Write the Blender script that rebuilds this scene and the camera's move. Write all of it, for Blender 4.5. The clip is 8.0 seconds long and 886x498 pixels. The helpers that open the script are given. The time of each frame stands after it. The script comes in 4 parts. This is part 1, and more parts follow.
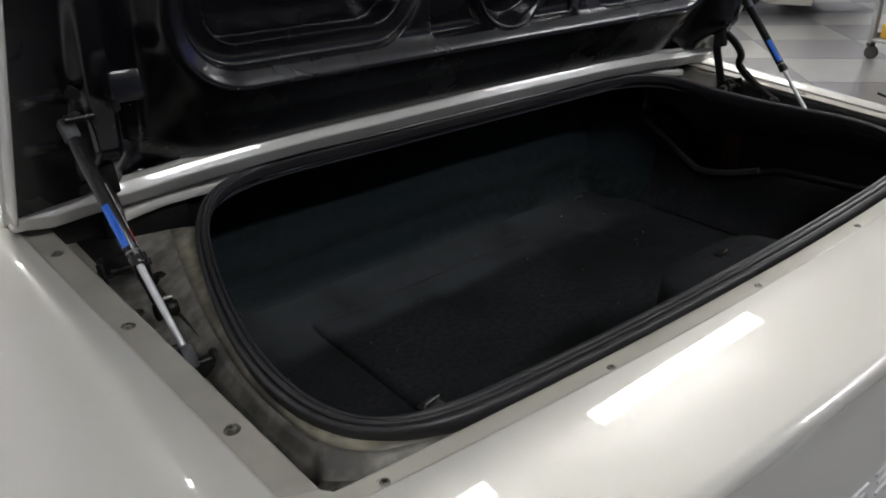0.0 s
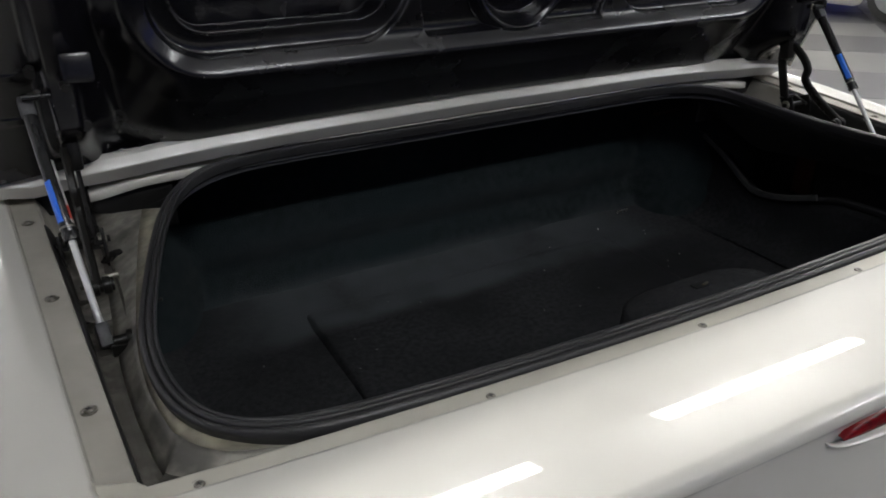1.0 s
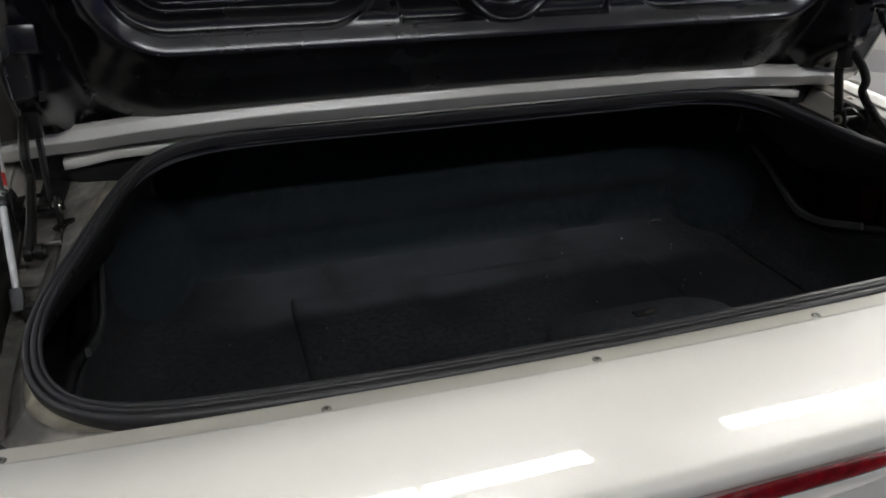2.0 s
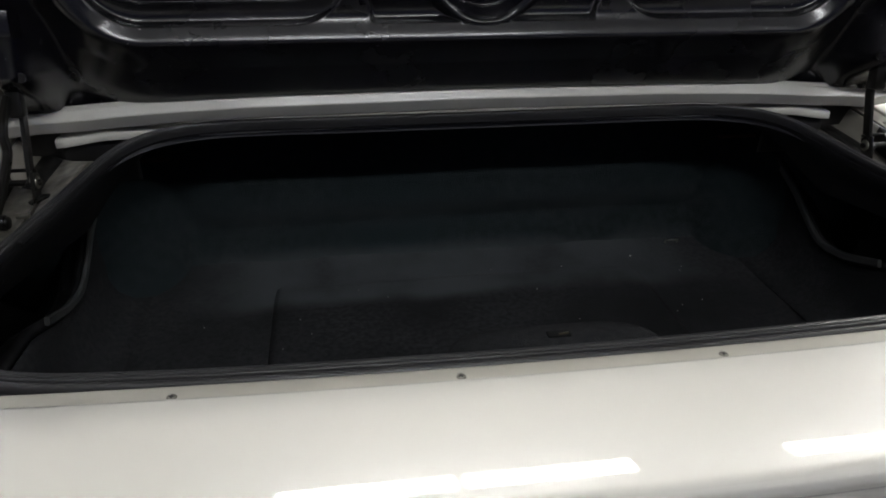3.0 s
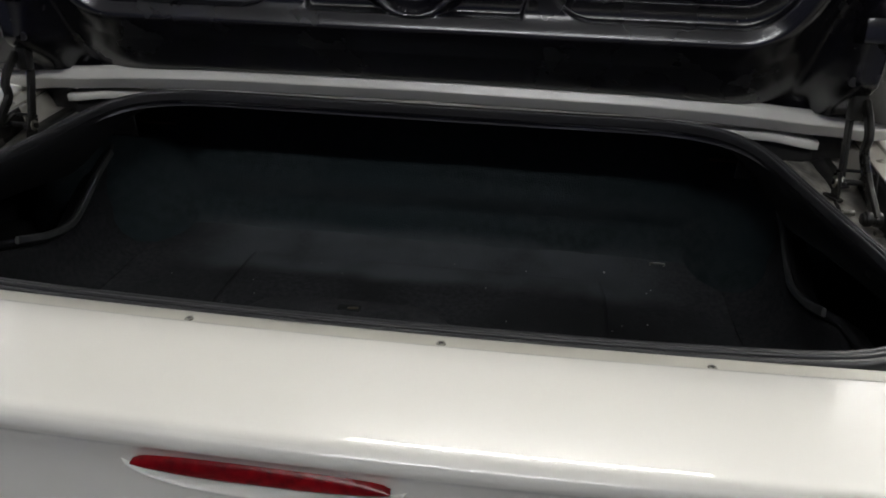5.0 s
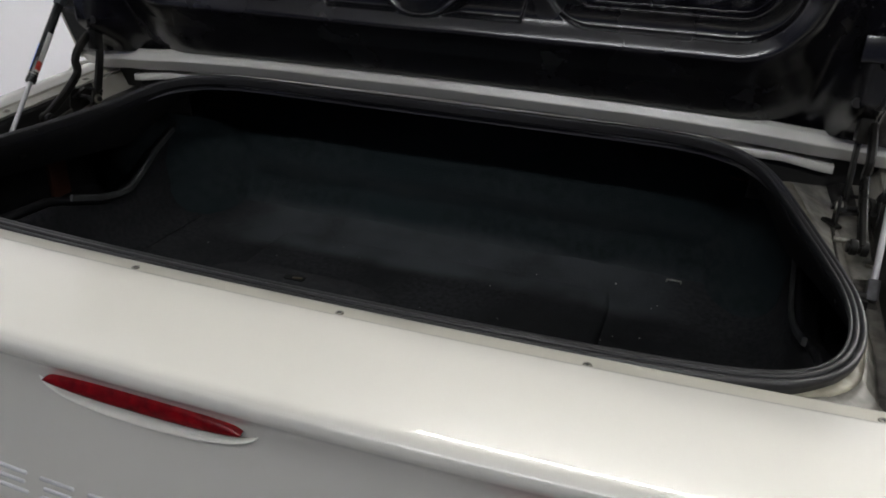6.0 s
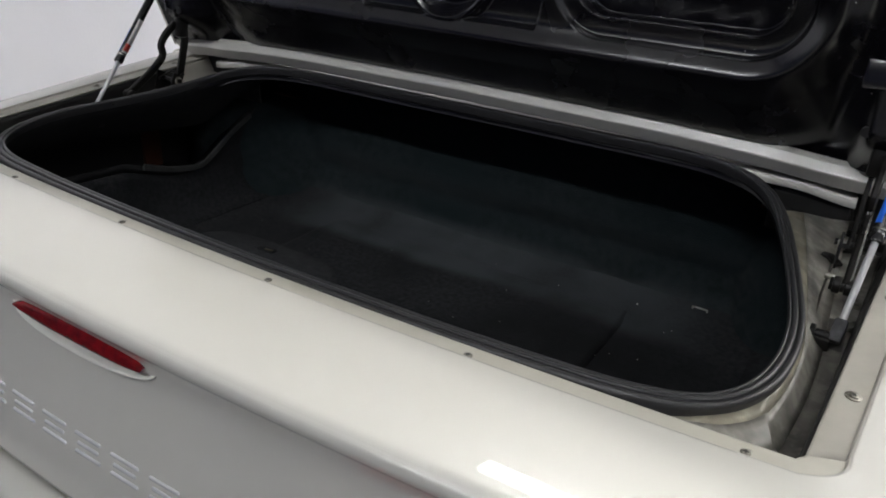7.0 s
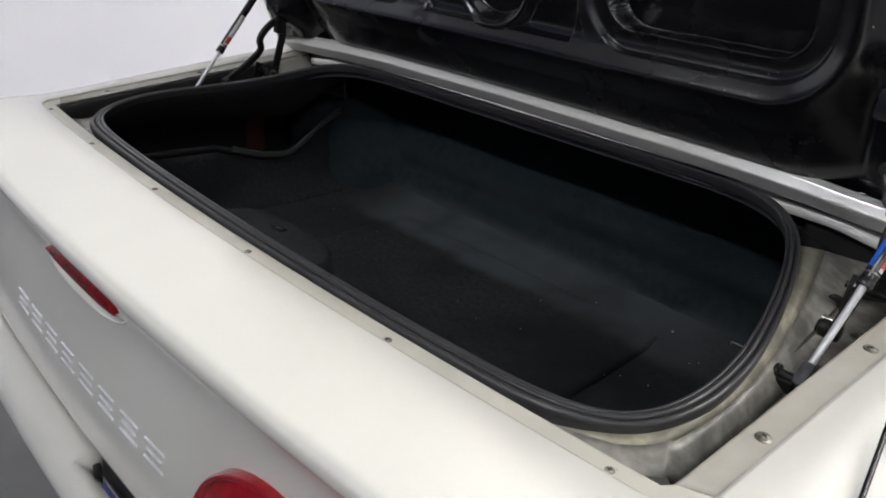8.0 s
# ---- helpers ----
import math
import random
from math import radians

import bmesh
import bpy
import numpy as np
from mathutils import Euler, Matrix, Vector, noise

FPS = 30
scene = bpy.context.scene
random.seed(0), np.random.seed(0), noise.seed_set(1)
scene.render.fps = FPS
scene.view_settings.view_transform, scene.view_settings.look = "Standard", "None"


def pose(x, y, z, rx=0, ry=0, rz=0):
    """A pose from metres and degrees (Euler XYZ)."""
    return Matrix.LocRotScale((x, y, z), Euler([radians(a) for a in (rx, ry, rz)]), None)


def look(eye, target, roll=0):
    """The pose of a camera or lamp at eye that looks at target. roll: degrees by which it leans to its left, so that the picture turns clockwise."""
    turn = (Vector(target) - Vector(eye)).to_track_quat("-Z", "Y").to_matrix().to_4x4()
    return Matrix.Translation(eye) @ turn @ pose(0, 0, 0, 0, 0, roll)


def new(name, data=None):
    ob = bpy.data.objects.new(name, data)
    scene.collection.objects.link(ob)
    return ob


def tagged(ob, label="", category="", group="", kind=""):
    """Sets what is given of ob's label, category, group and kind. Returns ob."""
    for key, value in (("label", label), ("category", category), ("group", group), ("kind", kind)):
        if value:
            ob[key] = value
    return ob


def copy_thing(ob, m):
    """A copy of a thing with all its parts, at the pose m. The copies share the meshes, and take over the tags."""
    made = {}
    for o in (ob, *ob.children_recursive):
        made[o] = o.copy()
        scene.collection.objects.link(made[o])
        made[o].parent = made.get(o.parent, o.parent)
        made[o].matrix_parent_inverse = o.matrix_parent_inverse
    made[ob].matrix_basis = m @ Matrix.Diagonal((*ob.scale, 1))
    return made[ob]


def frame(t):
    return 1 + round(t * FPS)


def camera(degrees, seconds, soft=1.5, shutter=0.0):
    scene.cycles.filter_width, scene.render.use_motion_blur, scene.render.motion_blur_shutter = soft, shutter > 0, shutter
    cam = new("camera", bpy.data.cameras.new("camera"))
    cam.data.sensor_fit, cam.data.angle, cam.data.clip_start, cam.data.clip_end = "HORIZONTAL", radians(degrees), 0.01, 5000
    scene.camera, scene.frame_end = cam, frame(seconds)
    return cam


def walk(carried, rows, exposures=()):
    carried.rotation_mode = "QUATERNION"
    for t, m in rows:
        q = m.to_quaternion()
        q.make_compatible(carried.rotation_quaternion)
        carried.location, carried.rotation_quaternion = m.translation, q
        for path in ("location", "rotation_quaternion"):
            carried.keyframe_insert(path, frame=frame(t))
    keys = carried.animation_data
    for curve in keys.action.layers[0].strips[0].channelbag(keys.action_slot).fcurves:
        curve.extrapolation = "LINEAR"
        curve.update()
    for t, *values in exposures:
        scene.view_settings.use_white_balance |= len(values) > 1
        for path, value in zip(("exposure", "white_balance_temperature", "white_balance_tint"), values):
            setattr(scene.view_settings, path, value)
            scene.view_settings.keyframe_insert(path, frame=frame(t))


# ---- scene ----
cam = camera(61.8, 8.0, soft=1.8)
PATH = [
    (0, (-0.868, -0.348, 1.304), (0.268, 1.059, 0.451), -1.6),
    (0.5, (-0.765, -0.413, 1.299), (0.222, 1.104, 0.447), -1.3),
    (1, (-0.666, -0.445, 1.297), (0.189, 1.148, 0.442), -0.9),
    (1.5, (-0.55, -0.472, 1.293), (0.161, 1.181, 0.421), -0.5),
    (3, (-0.226, -0.529, 1.292), (0.052, 1.242, 0.407), 0.5),
    (3.5, (-0.123, -0.549, 1.286), (0.057, 1.239, 0.409), 0.6),
    (4, (-0.007, -0.568, 1.284), (0.025, 1.23, 0.408), 0.9),
    (4.5, (0.096, -0.582, 1.283), (0.003, 1.216, 0.41), 1.3),
    (6, (0.425, -0.578, 1.281), (-0.144, 1.137, 0.424), 2.5),
    (6.5, (0.544, -0.547, 1.282), (-0.21, 1.099, 0.431), 3.1),
    (7, (0.655, -0.513, 1.281), (-0.278, 1.042, 0.438), 3.6),
    (7.5, (0.745, -0.468, 1.285), (-0.356, 0.979, 0.452), 4.3),
    (8, (0.846, -0.405, 1.291), (-0.418, 0.896, 0.449), 4.6),
]
walk(cam, [(t, look(eye, target, roll)) for t, eye, target, roll in PATH], [(0.0, 0.24, 6500, 10), (2.0, 0.23, 6500, 10), (4.0, 0.32, 6500, 10), (6.0, 0.22, 6500, 10), (7.0, 0.30, 6450, 10), (8.0, 0.62, 6400, 11)])

# ---- world: dim neutral fill behind the closed room ----
world = bpy.data.worlds.new("world")
scene.world = world
world.use_nodes = True
world.node_tree.nodes["Background"].inputs[0].default_value = (0.8, 0.85, 1.0, 1)
world.node_tree.nodes["Background"].inputs[1].default_value = 0.05
LAMP = 44.0            # strength of the ceiling diffusers ahead of the car
LAMP_SOUTH = 31.0      # strength of those behind it

# ---- materials ----
def mat(name, color, rough=0.5, metal=0.0, coat=0.0, coat_rough=0.03, spec=0.5, color2=None, scale=20.0, rvar=0.0,
        bump=0.0, bscale=200.0, emit=0.0, detail=4.0, lo=0.35, hi=0.65, trans=0.0, scale_big=0.0, color3=None, sheen=0.0):
    m = bpy.data.materials.new(name)
    m.use_nodes = True
    nt = m.node_tree
    b = nt.nodes["Principled BSDF"]
    b.inputs["Base Color"].default_value = (*color, 1)
    b.inputs["Roughness"].default_value = rough
    b.inputs["Metallic"].default_value = metal
    b.inputs["Coat Weight"].default_value = coat
    b.inputs["Coat Roughness"].default_value = coat_rough
    b.inputs["Specular IOR Level"].default_value = spec
    b.inputs["Transmission Weight"].default_value = trans
    b.inputs["Sheen Weight"].default_value = sheen
    if emit:
        b.inputs["Emission Color"].default_value = (*color, 1)
        b.inputs["Emission Strength"].default_value = emit
    tc = nt.nodes.new("ShaderNodeTexCoord")

    def tex(sc, det):
        n = nt.nodes.new("ShaderNodeTexNoise")
        n.inputs["Scale"].default_value = sc
        n.inputs["Detail"].default_value = det
        nt.links.new(tc.outputs["Object"], n.inputs["Vector"])
        return n

    def ramp(n, a, z):
        r = nt.nodes.new("ShaderNodeMapRange")
        r.inputs["From Min"].default_value, r.inputs["From Max"].default_value = lo, hi
        r.inputs["To Min"].default_value, r.inputs["To Max"].default_value = a, z
        nt.links.new(n.outputs["Fac"], r.inputs["Value"])
        return r.outputs["Result"]

    if color2:
        n = tex(scale, detail)
        mx = nt.nodes.new("ShaderNodeMix")
        mx.data_type = "RGBA"
        mx.inputs["A"].default_value, mx.inputs["B"].default_value = (*color, 1), (*color2, 1)
        nt.links.new(ramp(n, 0, 1), mx.inputs["Factor"])
        out = mx.outputs["Result"]
        if color3:
            n3 = tex(scale_big, 3.0)
            mx3 = nt.nodes.new("ShaderNodeMix")
            mx3.data_type = "RGBA"
            mx3.inputs["B"].default_value = (*color3, 1)
            nt.links.new(out, mx3.inputs["A"])
            nt.links.new(ramp(n3, 0, 1), mx3.inputs["Factor"])
            out = mx3.outputs["Result"]
        nt.links.new(out, b.inputs["Base Color"])
    if rvar:
        nt.links.new(ramp(tex(scale * 0.6 + 3, 5.0), max(0.02, rough - rvar), min(1, rough + rvar)), b.inputs["Roughness"])
    if bump:
        bp = nt.nodes.new("ShaderNodeBump")
        bp.inputs["Strength"].default_value = 1.0
        bp.inputs["Distance"].default_value = bump
        nt.links.new(tex(bscale, 5.0).outputs["Fac"], bp.inputs["Height"])
        nt.links.new(bp.outputs["Normal"], b.inputs["Normal"])
    return m


PAINT = mat("cream_white_paint", (0.70, 0.685, 0.625), 0.35, coat=1.0, coat_rough=0.02, color2=(0.68, 0.665, 0.61), scale=3.0, bump=0.00002, bscale=60)
FLANGE = mat("dusty_cream_paint", (0.58, 0.56, 0.485), 0.42, spec=0.4, color2=(0.52, 0.50, 0.43), scale=9.0, rvar=0.08, bump=0.0001, bscale=90)
SATIN = mat("dull_cream_paint", (0.45, 0.43, 0.375), 0.50, spec=0.3, color2=(0.37, 0.35, 0.30), scale=14.0, rvar=0.1, bump=0.0002, bscale=90)
BLACK = mat("black_lid_paint", (0.0056, 0.0052, 0.0076), 0.25, spec=0.85, coat=0.1, coat_rough=0.14, color2=(0.0072, 0.0067, 0.0092), scale=9.0, rvar=0.05, bump=0.00003, bscale=300)
RUBBER = mat("black_rubber", (0.043, 0.0425, 0.0445), 0.36, color2=(0.047, 0.0462, 0.048), scale=140.0, rvar=0.02)
CARPET = mat("black_carpet", (0.0205, 0.0211, 0.0230), 0.9, spec=0.08, sheen=0.015, color2=(0.0400, 0.0412, 0.0445), scale=110.0, detail=8.0, bump=0.003, bscale=420,
             color3=(0.0160, 0.0165, 0.0180), scale_big=5.0)
CARPET_WALL = mat("blue_black_carpet", (0.0160, 0.0212, 0.0232), 0.9, spec=0.08, sheen=0.015, color2=(0.0280, 0.0350, 0.0376), scale=50.0, bump=0.003, bscale=420,
                  color3=(0.0185, 0.0270, 0.0300), scale_big=4.0)
LINER = mat("black_moulded_plastic", (0.012, 0.012, 0.013), 0.45, color2=(0.017, 0.017, 0.018), scale=30.0, rvar=0.08, bump=0.0002, bscale=250)
GUTTER = mat("dark_dusty_metal", (0.045, 0.043, 0.039), 0.6, spec=0.25, color2=(0.17, 0.160, 0.140), scale=55.0, detail=9.0, lo=0.42, hi=0.62, rvar=0.15, bump=0.001, bscale=50,
             color3=(0.12, 0.113, 0.098), scale_big=12.0)
DUST = mat("dusty_grey_metal", (0.23, 0.218, 0.192), 0.45, color2=(0.34, 0.322, 0.28), scale=60.0, detail=9.0, lo=0.42, hi=0.60, rvar=0.14, bump=0.001, bscale=45, color3=(0.12, 0.114, 0.102), scale_big=20.0)
OVERSPRAY = mat("beige_overspray", (0.28, 0.262, 0.205), 0.45, color2=(0.42, 0.387, 0.29), scale=50.0, detail=9.0, lo=0.42, hi=0.60, rvar=0.14, bump=0.001, bscale=45, color3=(0.19, 0.175, 0.135), scale_big=16.0)
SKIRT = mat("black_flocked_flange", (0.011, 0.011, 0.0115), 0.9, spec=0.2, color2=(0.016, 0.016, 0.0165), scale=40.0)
INNER_BLACK = mat("black_inner_metal", (0.012, 0.012, 0.012), 0.45, color2=(0.022, 0.021, 0.02), scale=20.0, rvar=0.1)
STEEL_BLACK = mat("black_hinge_steel", (0.007, 0.0068, 0.0065), 0.38, spec=0.3, color2=(0.014, 0.013, 0.011), scale=40.0, rvar=0.12, bump=0.0002, bscale=200)
HINGE_PLATE = mat("dusty_worn_steel", (0.055, 0.051, 0.044), 0.5, spec=0.35, color2=(0.12, 0.110, 0.092), scale=45.0, detail=8.0, rvar=0.12, bump=0.0004, bscale=120, color3=(0.03, 0.028, 0.025), scale_big=18.0)
CHROME = mat("chrome", (0.85, 0.85, 0.86), 0.08, 1.0, color2=(0.75, 0.75, 0.75), scale=30.0)
ROD = mat("bright_ground_steel", (0.80, 0.80, 0.80), 0.28, 0.55, color2=(0.72, 0.72, 0.72), scale=60.0)
TRIM = mat("grey_black_trim_plastic", (0.05, 0.052, 0.051), 0.35, color2=(0.075, 0.076, 0.075), scale=40.0, rvar=0.06)
STUD = mat("zinc_bolt", (0.45, 0.44, 0.40), 0.35, 1.0, color2=(0.25, 0.24, 0.2), scale=80.0)
SCREW = mat("dull_screw_steel", (0.38, 0.365, 0.32), 0.40, 0.7, color2=(0.14, 0.13, 0.105), scale=150.0, rvar=0.1)
BRASS = mat("tarnished_latch_brass", (0.10, 0.08, 0.045), 0.4, 0.6, color2=(0.06, 0.05, 0.03), scale=90.0)
CYL = mat("black_strut_paint", (0.012, 0.012, 0.013), 0.22, color2=(0.02, 0.02, 0.02), scale=30.0)
BLUE = mat("blue_label", (0.02, 0.16, 0.80), 0.4, color2=(0.03, 0.20, 0.85), scale=50.0)
WHITE_LABEL = mat("white_label", (0.75, 0.73, 0.68), 0.4, color2=(0.6, 0.58, 0.55), scale=120.0)
RED_LABEL = mat("red_label", (0.6, 0.05, 0.03), 0.4, color2=(0.5, 0.04, 0.03), scale=60.0)
NYLON = mat("grey_nylon_socket", (0.032, 0.032, 0.034), 0.5, color2=(0.075, 0.075, 0.08), scale=90.0)
RED = mat("red_lamp_plastic", (0.40, 0.006, 0.012), 0.14, coat=1.0, color2=(0.26, 0.003, 0.007), scale=60.0, bump=0.0006, bscale=120)
RED_DARK = mat("dark_red_lens", (0.20, 0.002, 0.005), 0.25, coat=0.1, spec=0.3, color2=(0.10, 0.001, 0.003), scale=80.0, bump=0.0006, bscale=140)
BROWN = mat("bare_brown_composite", (0.10, 0.034, 0.018), 0.6, color2=(0.055, 0.019, 0.010), scale=14.0, bump=0.0005, bscale=80)
TYRE = mat("tyre_rubber", (0.02, 0.02, 0.02), 0.8, color2=(0.03, 0.03, 0.03), scale=40.0)
ALLOY = mat("silver_alloy", (0.55, 0.55, 0.57), 0.3, 0.9, color2=(0.5, 0.5, 0.52), scale=20.0)
TILE_LIGHT = mat("light_grey_tile", (0.155, 0.153, 0.148), 0.28, spec=0.5, color2=(0.135, 0.133, 0.130), scale=5.0)
TILE_DARK = mat("dark_grey_tile", (0.07, 0.07, 0.072), 0.32, spec=0.5, color2=(0.06, 0.06, 0.062), scale=5.0)
WALL = mat("white_wall_paint", (0.78, 0.78, 0.82), 0.8, color2=(0.75, 0.75, 0.80), scale=2.0, bump=0.0008, bscale=60)
PANEL_BLUE = mat("blue_reflection_panel", (0.11, 0.15, 0.72), 0.5, color2=(0.12, 0.16, 0.76), scale=2.0, bump=0.0005, bscale=50)
WALL_GREY = mat("grey_wall_paint", (0.10, 0.112, 0.19), 0.7, color2=(0.085, 0.097, 0.165), scale=2.0, bump=0.0008, bscale=60)
CEIL = mat("white_ceiling", (0.80, 0.80, 0.80), 0.9, color2=(0.7, 0.7, 0.7), scale=3.0)
LIGHT = mat("lamp_diffuser", (1.0, 0.985, 0.94), 0.5, emit=LAMP)
LIGHT_SOUTH = mat("cool_lamp_diffuser", (0.96, 0.975, 1.0), 0.5, emit=LAMP_SOUTH)
TYRE_FAR = mat("dark_castor_rubber", (0.015, 0.015, 0.015), 0.6, color2=(0.03, 0.03, 0.03), scale=30.0)
CART = mat("grey_cart_enamel", (0.30, 0.31, 0.31), 0.4, color2=(0.24, 0.25, 0.25), scale=12.0, rvar=0.08)
TOOL_RED = mat("red_tool_plastic", (0.42, 0.03, 0.02), 0.4, color2=(0.34, 0.025, 0.02), scale=20.0)
TOOL_YELLOW = mat("yellow_tool_plastic", (0.50, 0.30, 0.04), 0.5, color2=(0.42, 0.25, 0.03), scale=20.0)
ORANGE = mat("orange_wire_plastic", (0.55, 0.14, 0.05), 0.5, color2=(0.42, 0.10, 0.04), scale=80.0)
GLASS = mat("dark_car_glass", (0.02, 0.024, 0.026), 0.05, color2=(0.025, 0.03, 0.03), scale=2.0)
PLATE = mat("blue_plate", (0.03, 0.05, 0.30), 0.35, color2=(0.04, 0.06, 0.36), scale=20.0)


def lit_band(m, color, y0, y1, half, axis="Y"):
    """Light painted into the carpet's colour as a paler strip, with a ragged edge."""
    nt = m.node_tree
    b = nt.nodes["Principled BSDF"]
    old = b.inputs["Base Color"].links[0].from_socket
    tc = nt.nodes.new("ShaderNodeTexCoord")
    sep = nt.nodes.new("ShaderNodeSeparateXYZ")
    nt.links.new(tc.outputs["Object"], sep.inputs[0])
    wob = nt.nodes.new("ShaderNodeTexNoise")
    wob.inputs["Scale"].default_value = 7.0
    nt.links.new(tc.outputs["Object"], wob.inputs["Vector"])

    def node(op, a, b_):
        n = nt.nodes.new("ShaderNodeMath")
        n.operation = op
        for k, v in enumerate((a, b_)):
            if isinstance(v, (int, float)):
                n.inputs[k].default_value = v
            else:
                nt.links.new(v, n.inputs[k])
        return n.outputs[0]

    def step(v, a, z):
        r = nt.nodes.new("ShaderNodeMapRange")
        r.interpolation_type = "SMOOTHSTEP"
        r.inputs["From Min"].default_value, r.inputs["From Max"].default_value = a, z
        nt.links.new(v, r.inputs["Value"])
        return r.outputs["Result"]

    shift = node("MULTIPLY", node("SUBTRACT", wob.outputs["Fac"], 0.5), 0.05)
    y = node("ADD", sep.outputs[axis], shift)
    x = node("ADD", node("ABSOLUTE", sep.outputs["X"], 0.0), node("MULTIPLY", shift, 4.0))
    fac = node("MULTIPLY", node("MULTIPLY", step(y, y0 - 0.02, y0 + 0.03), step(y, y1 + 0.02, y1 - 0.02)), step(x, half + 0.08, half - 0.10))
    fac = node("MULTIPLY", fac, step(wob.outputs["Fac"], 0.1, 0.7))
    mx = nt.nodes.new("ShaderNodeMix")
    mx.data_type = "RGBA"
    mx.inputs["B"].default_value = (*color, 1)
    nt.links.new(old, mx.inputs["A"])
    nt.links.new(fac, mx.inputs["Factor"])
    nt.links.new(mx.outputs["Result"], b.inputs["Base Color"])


# paler colour stands in for light on the front floor and bulkhead
lit_band(CARPET, (0.078, 0.086, 0.092), 0.615, 0.85, 0.46)
lit_band(CARPET_WALL, (0.072, 0.081, 0.087), 0.50, 0.650, 0.46, "Z")
lit_band(CARPET_WALL, (0.034, 0.042, 0.046), 0.700, 0.745, 0.50, "Z")

# ---- mesh helpers ----
def mesh_part(name, verts, faces, material, parent, label="", smooth=True):
    me = bpy.data.meshes.new(name)
    me.from_pydata([tuple(v) for v in verts], [], faces)
    bm = bmesh.new()
    bm.from_mesh(me)
    bmesh.ops.recalc_face_normals(bm, faces=bm.faces)
    bm.to_mesh(me)
    bm.free()
    me.materials.append(material)
    for p in me.polygons:
        p.use_smooth = smooth
    ob = new(name, me)
    ob.parent = parent
    if label:
        ob["label"] = label
    return ob


def part(name, bm, material, parent, label="", smooth=False):
    bmesh.ops.recalc_face_normals(bm, faces=bm.faces)
    me = bpy.data.meshes.new(name)
    bm.to_mesh(me)
    bm.free()
    me.materials.append(material)
    for p in me.polygons:
        p.use_smooth = True
    me.set_sharp_from_angle(angle=radians(38))
    ob = new(name, me)
    ob.parent = parent
    if label:
        ob["label"] = label
    return ob


def empty(name, parent=None, place=None):
    ob = new(name)
    ob.empty_display_size = 0.02
    if parent:
        ob.parent = parent
    if place is not None:
        ob.matrix_basis = place
    return ob


def grid(name, fn, nu, nv, material, parent, thick=0.0, closed=False, label=""):
    """A sheet of nu x nv points fn(i, j); thick gives it a back."""
    verts = [Vector(fn(i, j)) for i in range(nu) for j in range(nv)]
    iu = nu if closed else nu - 1
    faces = [(i * nv + j, ((i + 1) % nu) * nv + j, ((i + 1) % nu) * nv + j + 1, i * nv + j + 1) for i in range(iu) for j in range(nv - 1)]
    ob = mesh_part(name, verts, faces, material, parent, label)
    if thick:
        md = ob.modifiers.new("thickness", "SOLIDIFY")
        md.thickness, md.offset = abs(thick), -1 if thick > 0 else 1
    return ob


def box(bm, size, m=Matrix(), bevel=0.0, seg=2):
    geo = bmesh.ops.create_cube(bm, size=1.0, matrix=m @ Matrix.Diagonal((*size, 1)))
    if bevel:
        edges = list({e for v in geo["verts"] for e in v.link_edges})
        bmesh.ops.bevel(bm, geom=edges, offset=bevel, segments=seg, affect="EDGES", profile=0.5)
    return bm


def cyl(bm, r, h, m=Matrix(), seg=20, r2=None, bevel=0.0):
    geo = bmesh.ops.create_cone(bm, cap_ends=True, segments=seg, radius1=r, radius2=r if r2 is None else r2, depth=h, matrix=m)
    if bevel:
        edges = [e for e in {e for v in geo["verts"] for e in v.link_edges} if any(len(f.verts) > 4 for f in e.link_faces)]
        bmesh.ops.bevel(bm, geom=edges, offset=bevel, segments=2, affect="EDGES", profile=0.5)
    return bm


def between(a, b):
    """The pose at the middle of a and b with z along a to b."""
    a, b = Vector(a), Vector(b)
    return Matrix.Translation((a + b) / 2) @ (b - a).to_track_quat("Z", "Y").to_matrix().to_4x4()


def rod(name, a, b, r, material, parent, label="", seg=20, bevel=0.0, r2=None):
    bm = bmesh.new()
    cyl(bm, r, (Vector(b) - Vector(a)).length, between(a, b), seg, r2, bevel)
    return part(name, bm, material, parent, label, smooth=seg > 10 and not bevel)


def spline(points, n, closed=False):
    """n points along a Catmull-Rom curve."""
    pts = [Vector(p) for p in points]
    k = len(pts)
    out = []
    span = k if closed else k - 1
    for i in range(n):
        u = i * span / (n if closed else n - 1)
        a = min(int(u), span - 1)
        f = u - a
        if closed:
            p0, p1, p2, p3 = (pts[(a + d) % k] for d in (-1, 0, 1, 2))
        else:
            p0, p1, p2, p3 = pts[max(a - 1, 0)], pts[a], pts[a + 1], pts[min(a + 2, k - 1)]
        out.append(0.5 * (2 * p1 + (p2 - p0) * f + (2 * p0 - 5 * p1 + 4 * p2 - p3) * f * f + (3 * p1 - p0 - 3 * p2 + p3) * f ** 3))
    return out


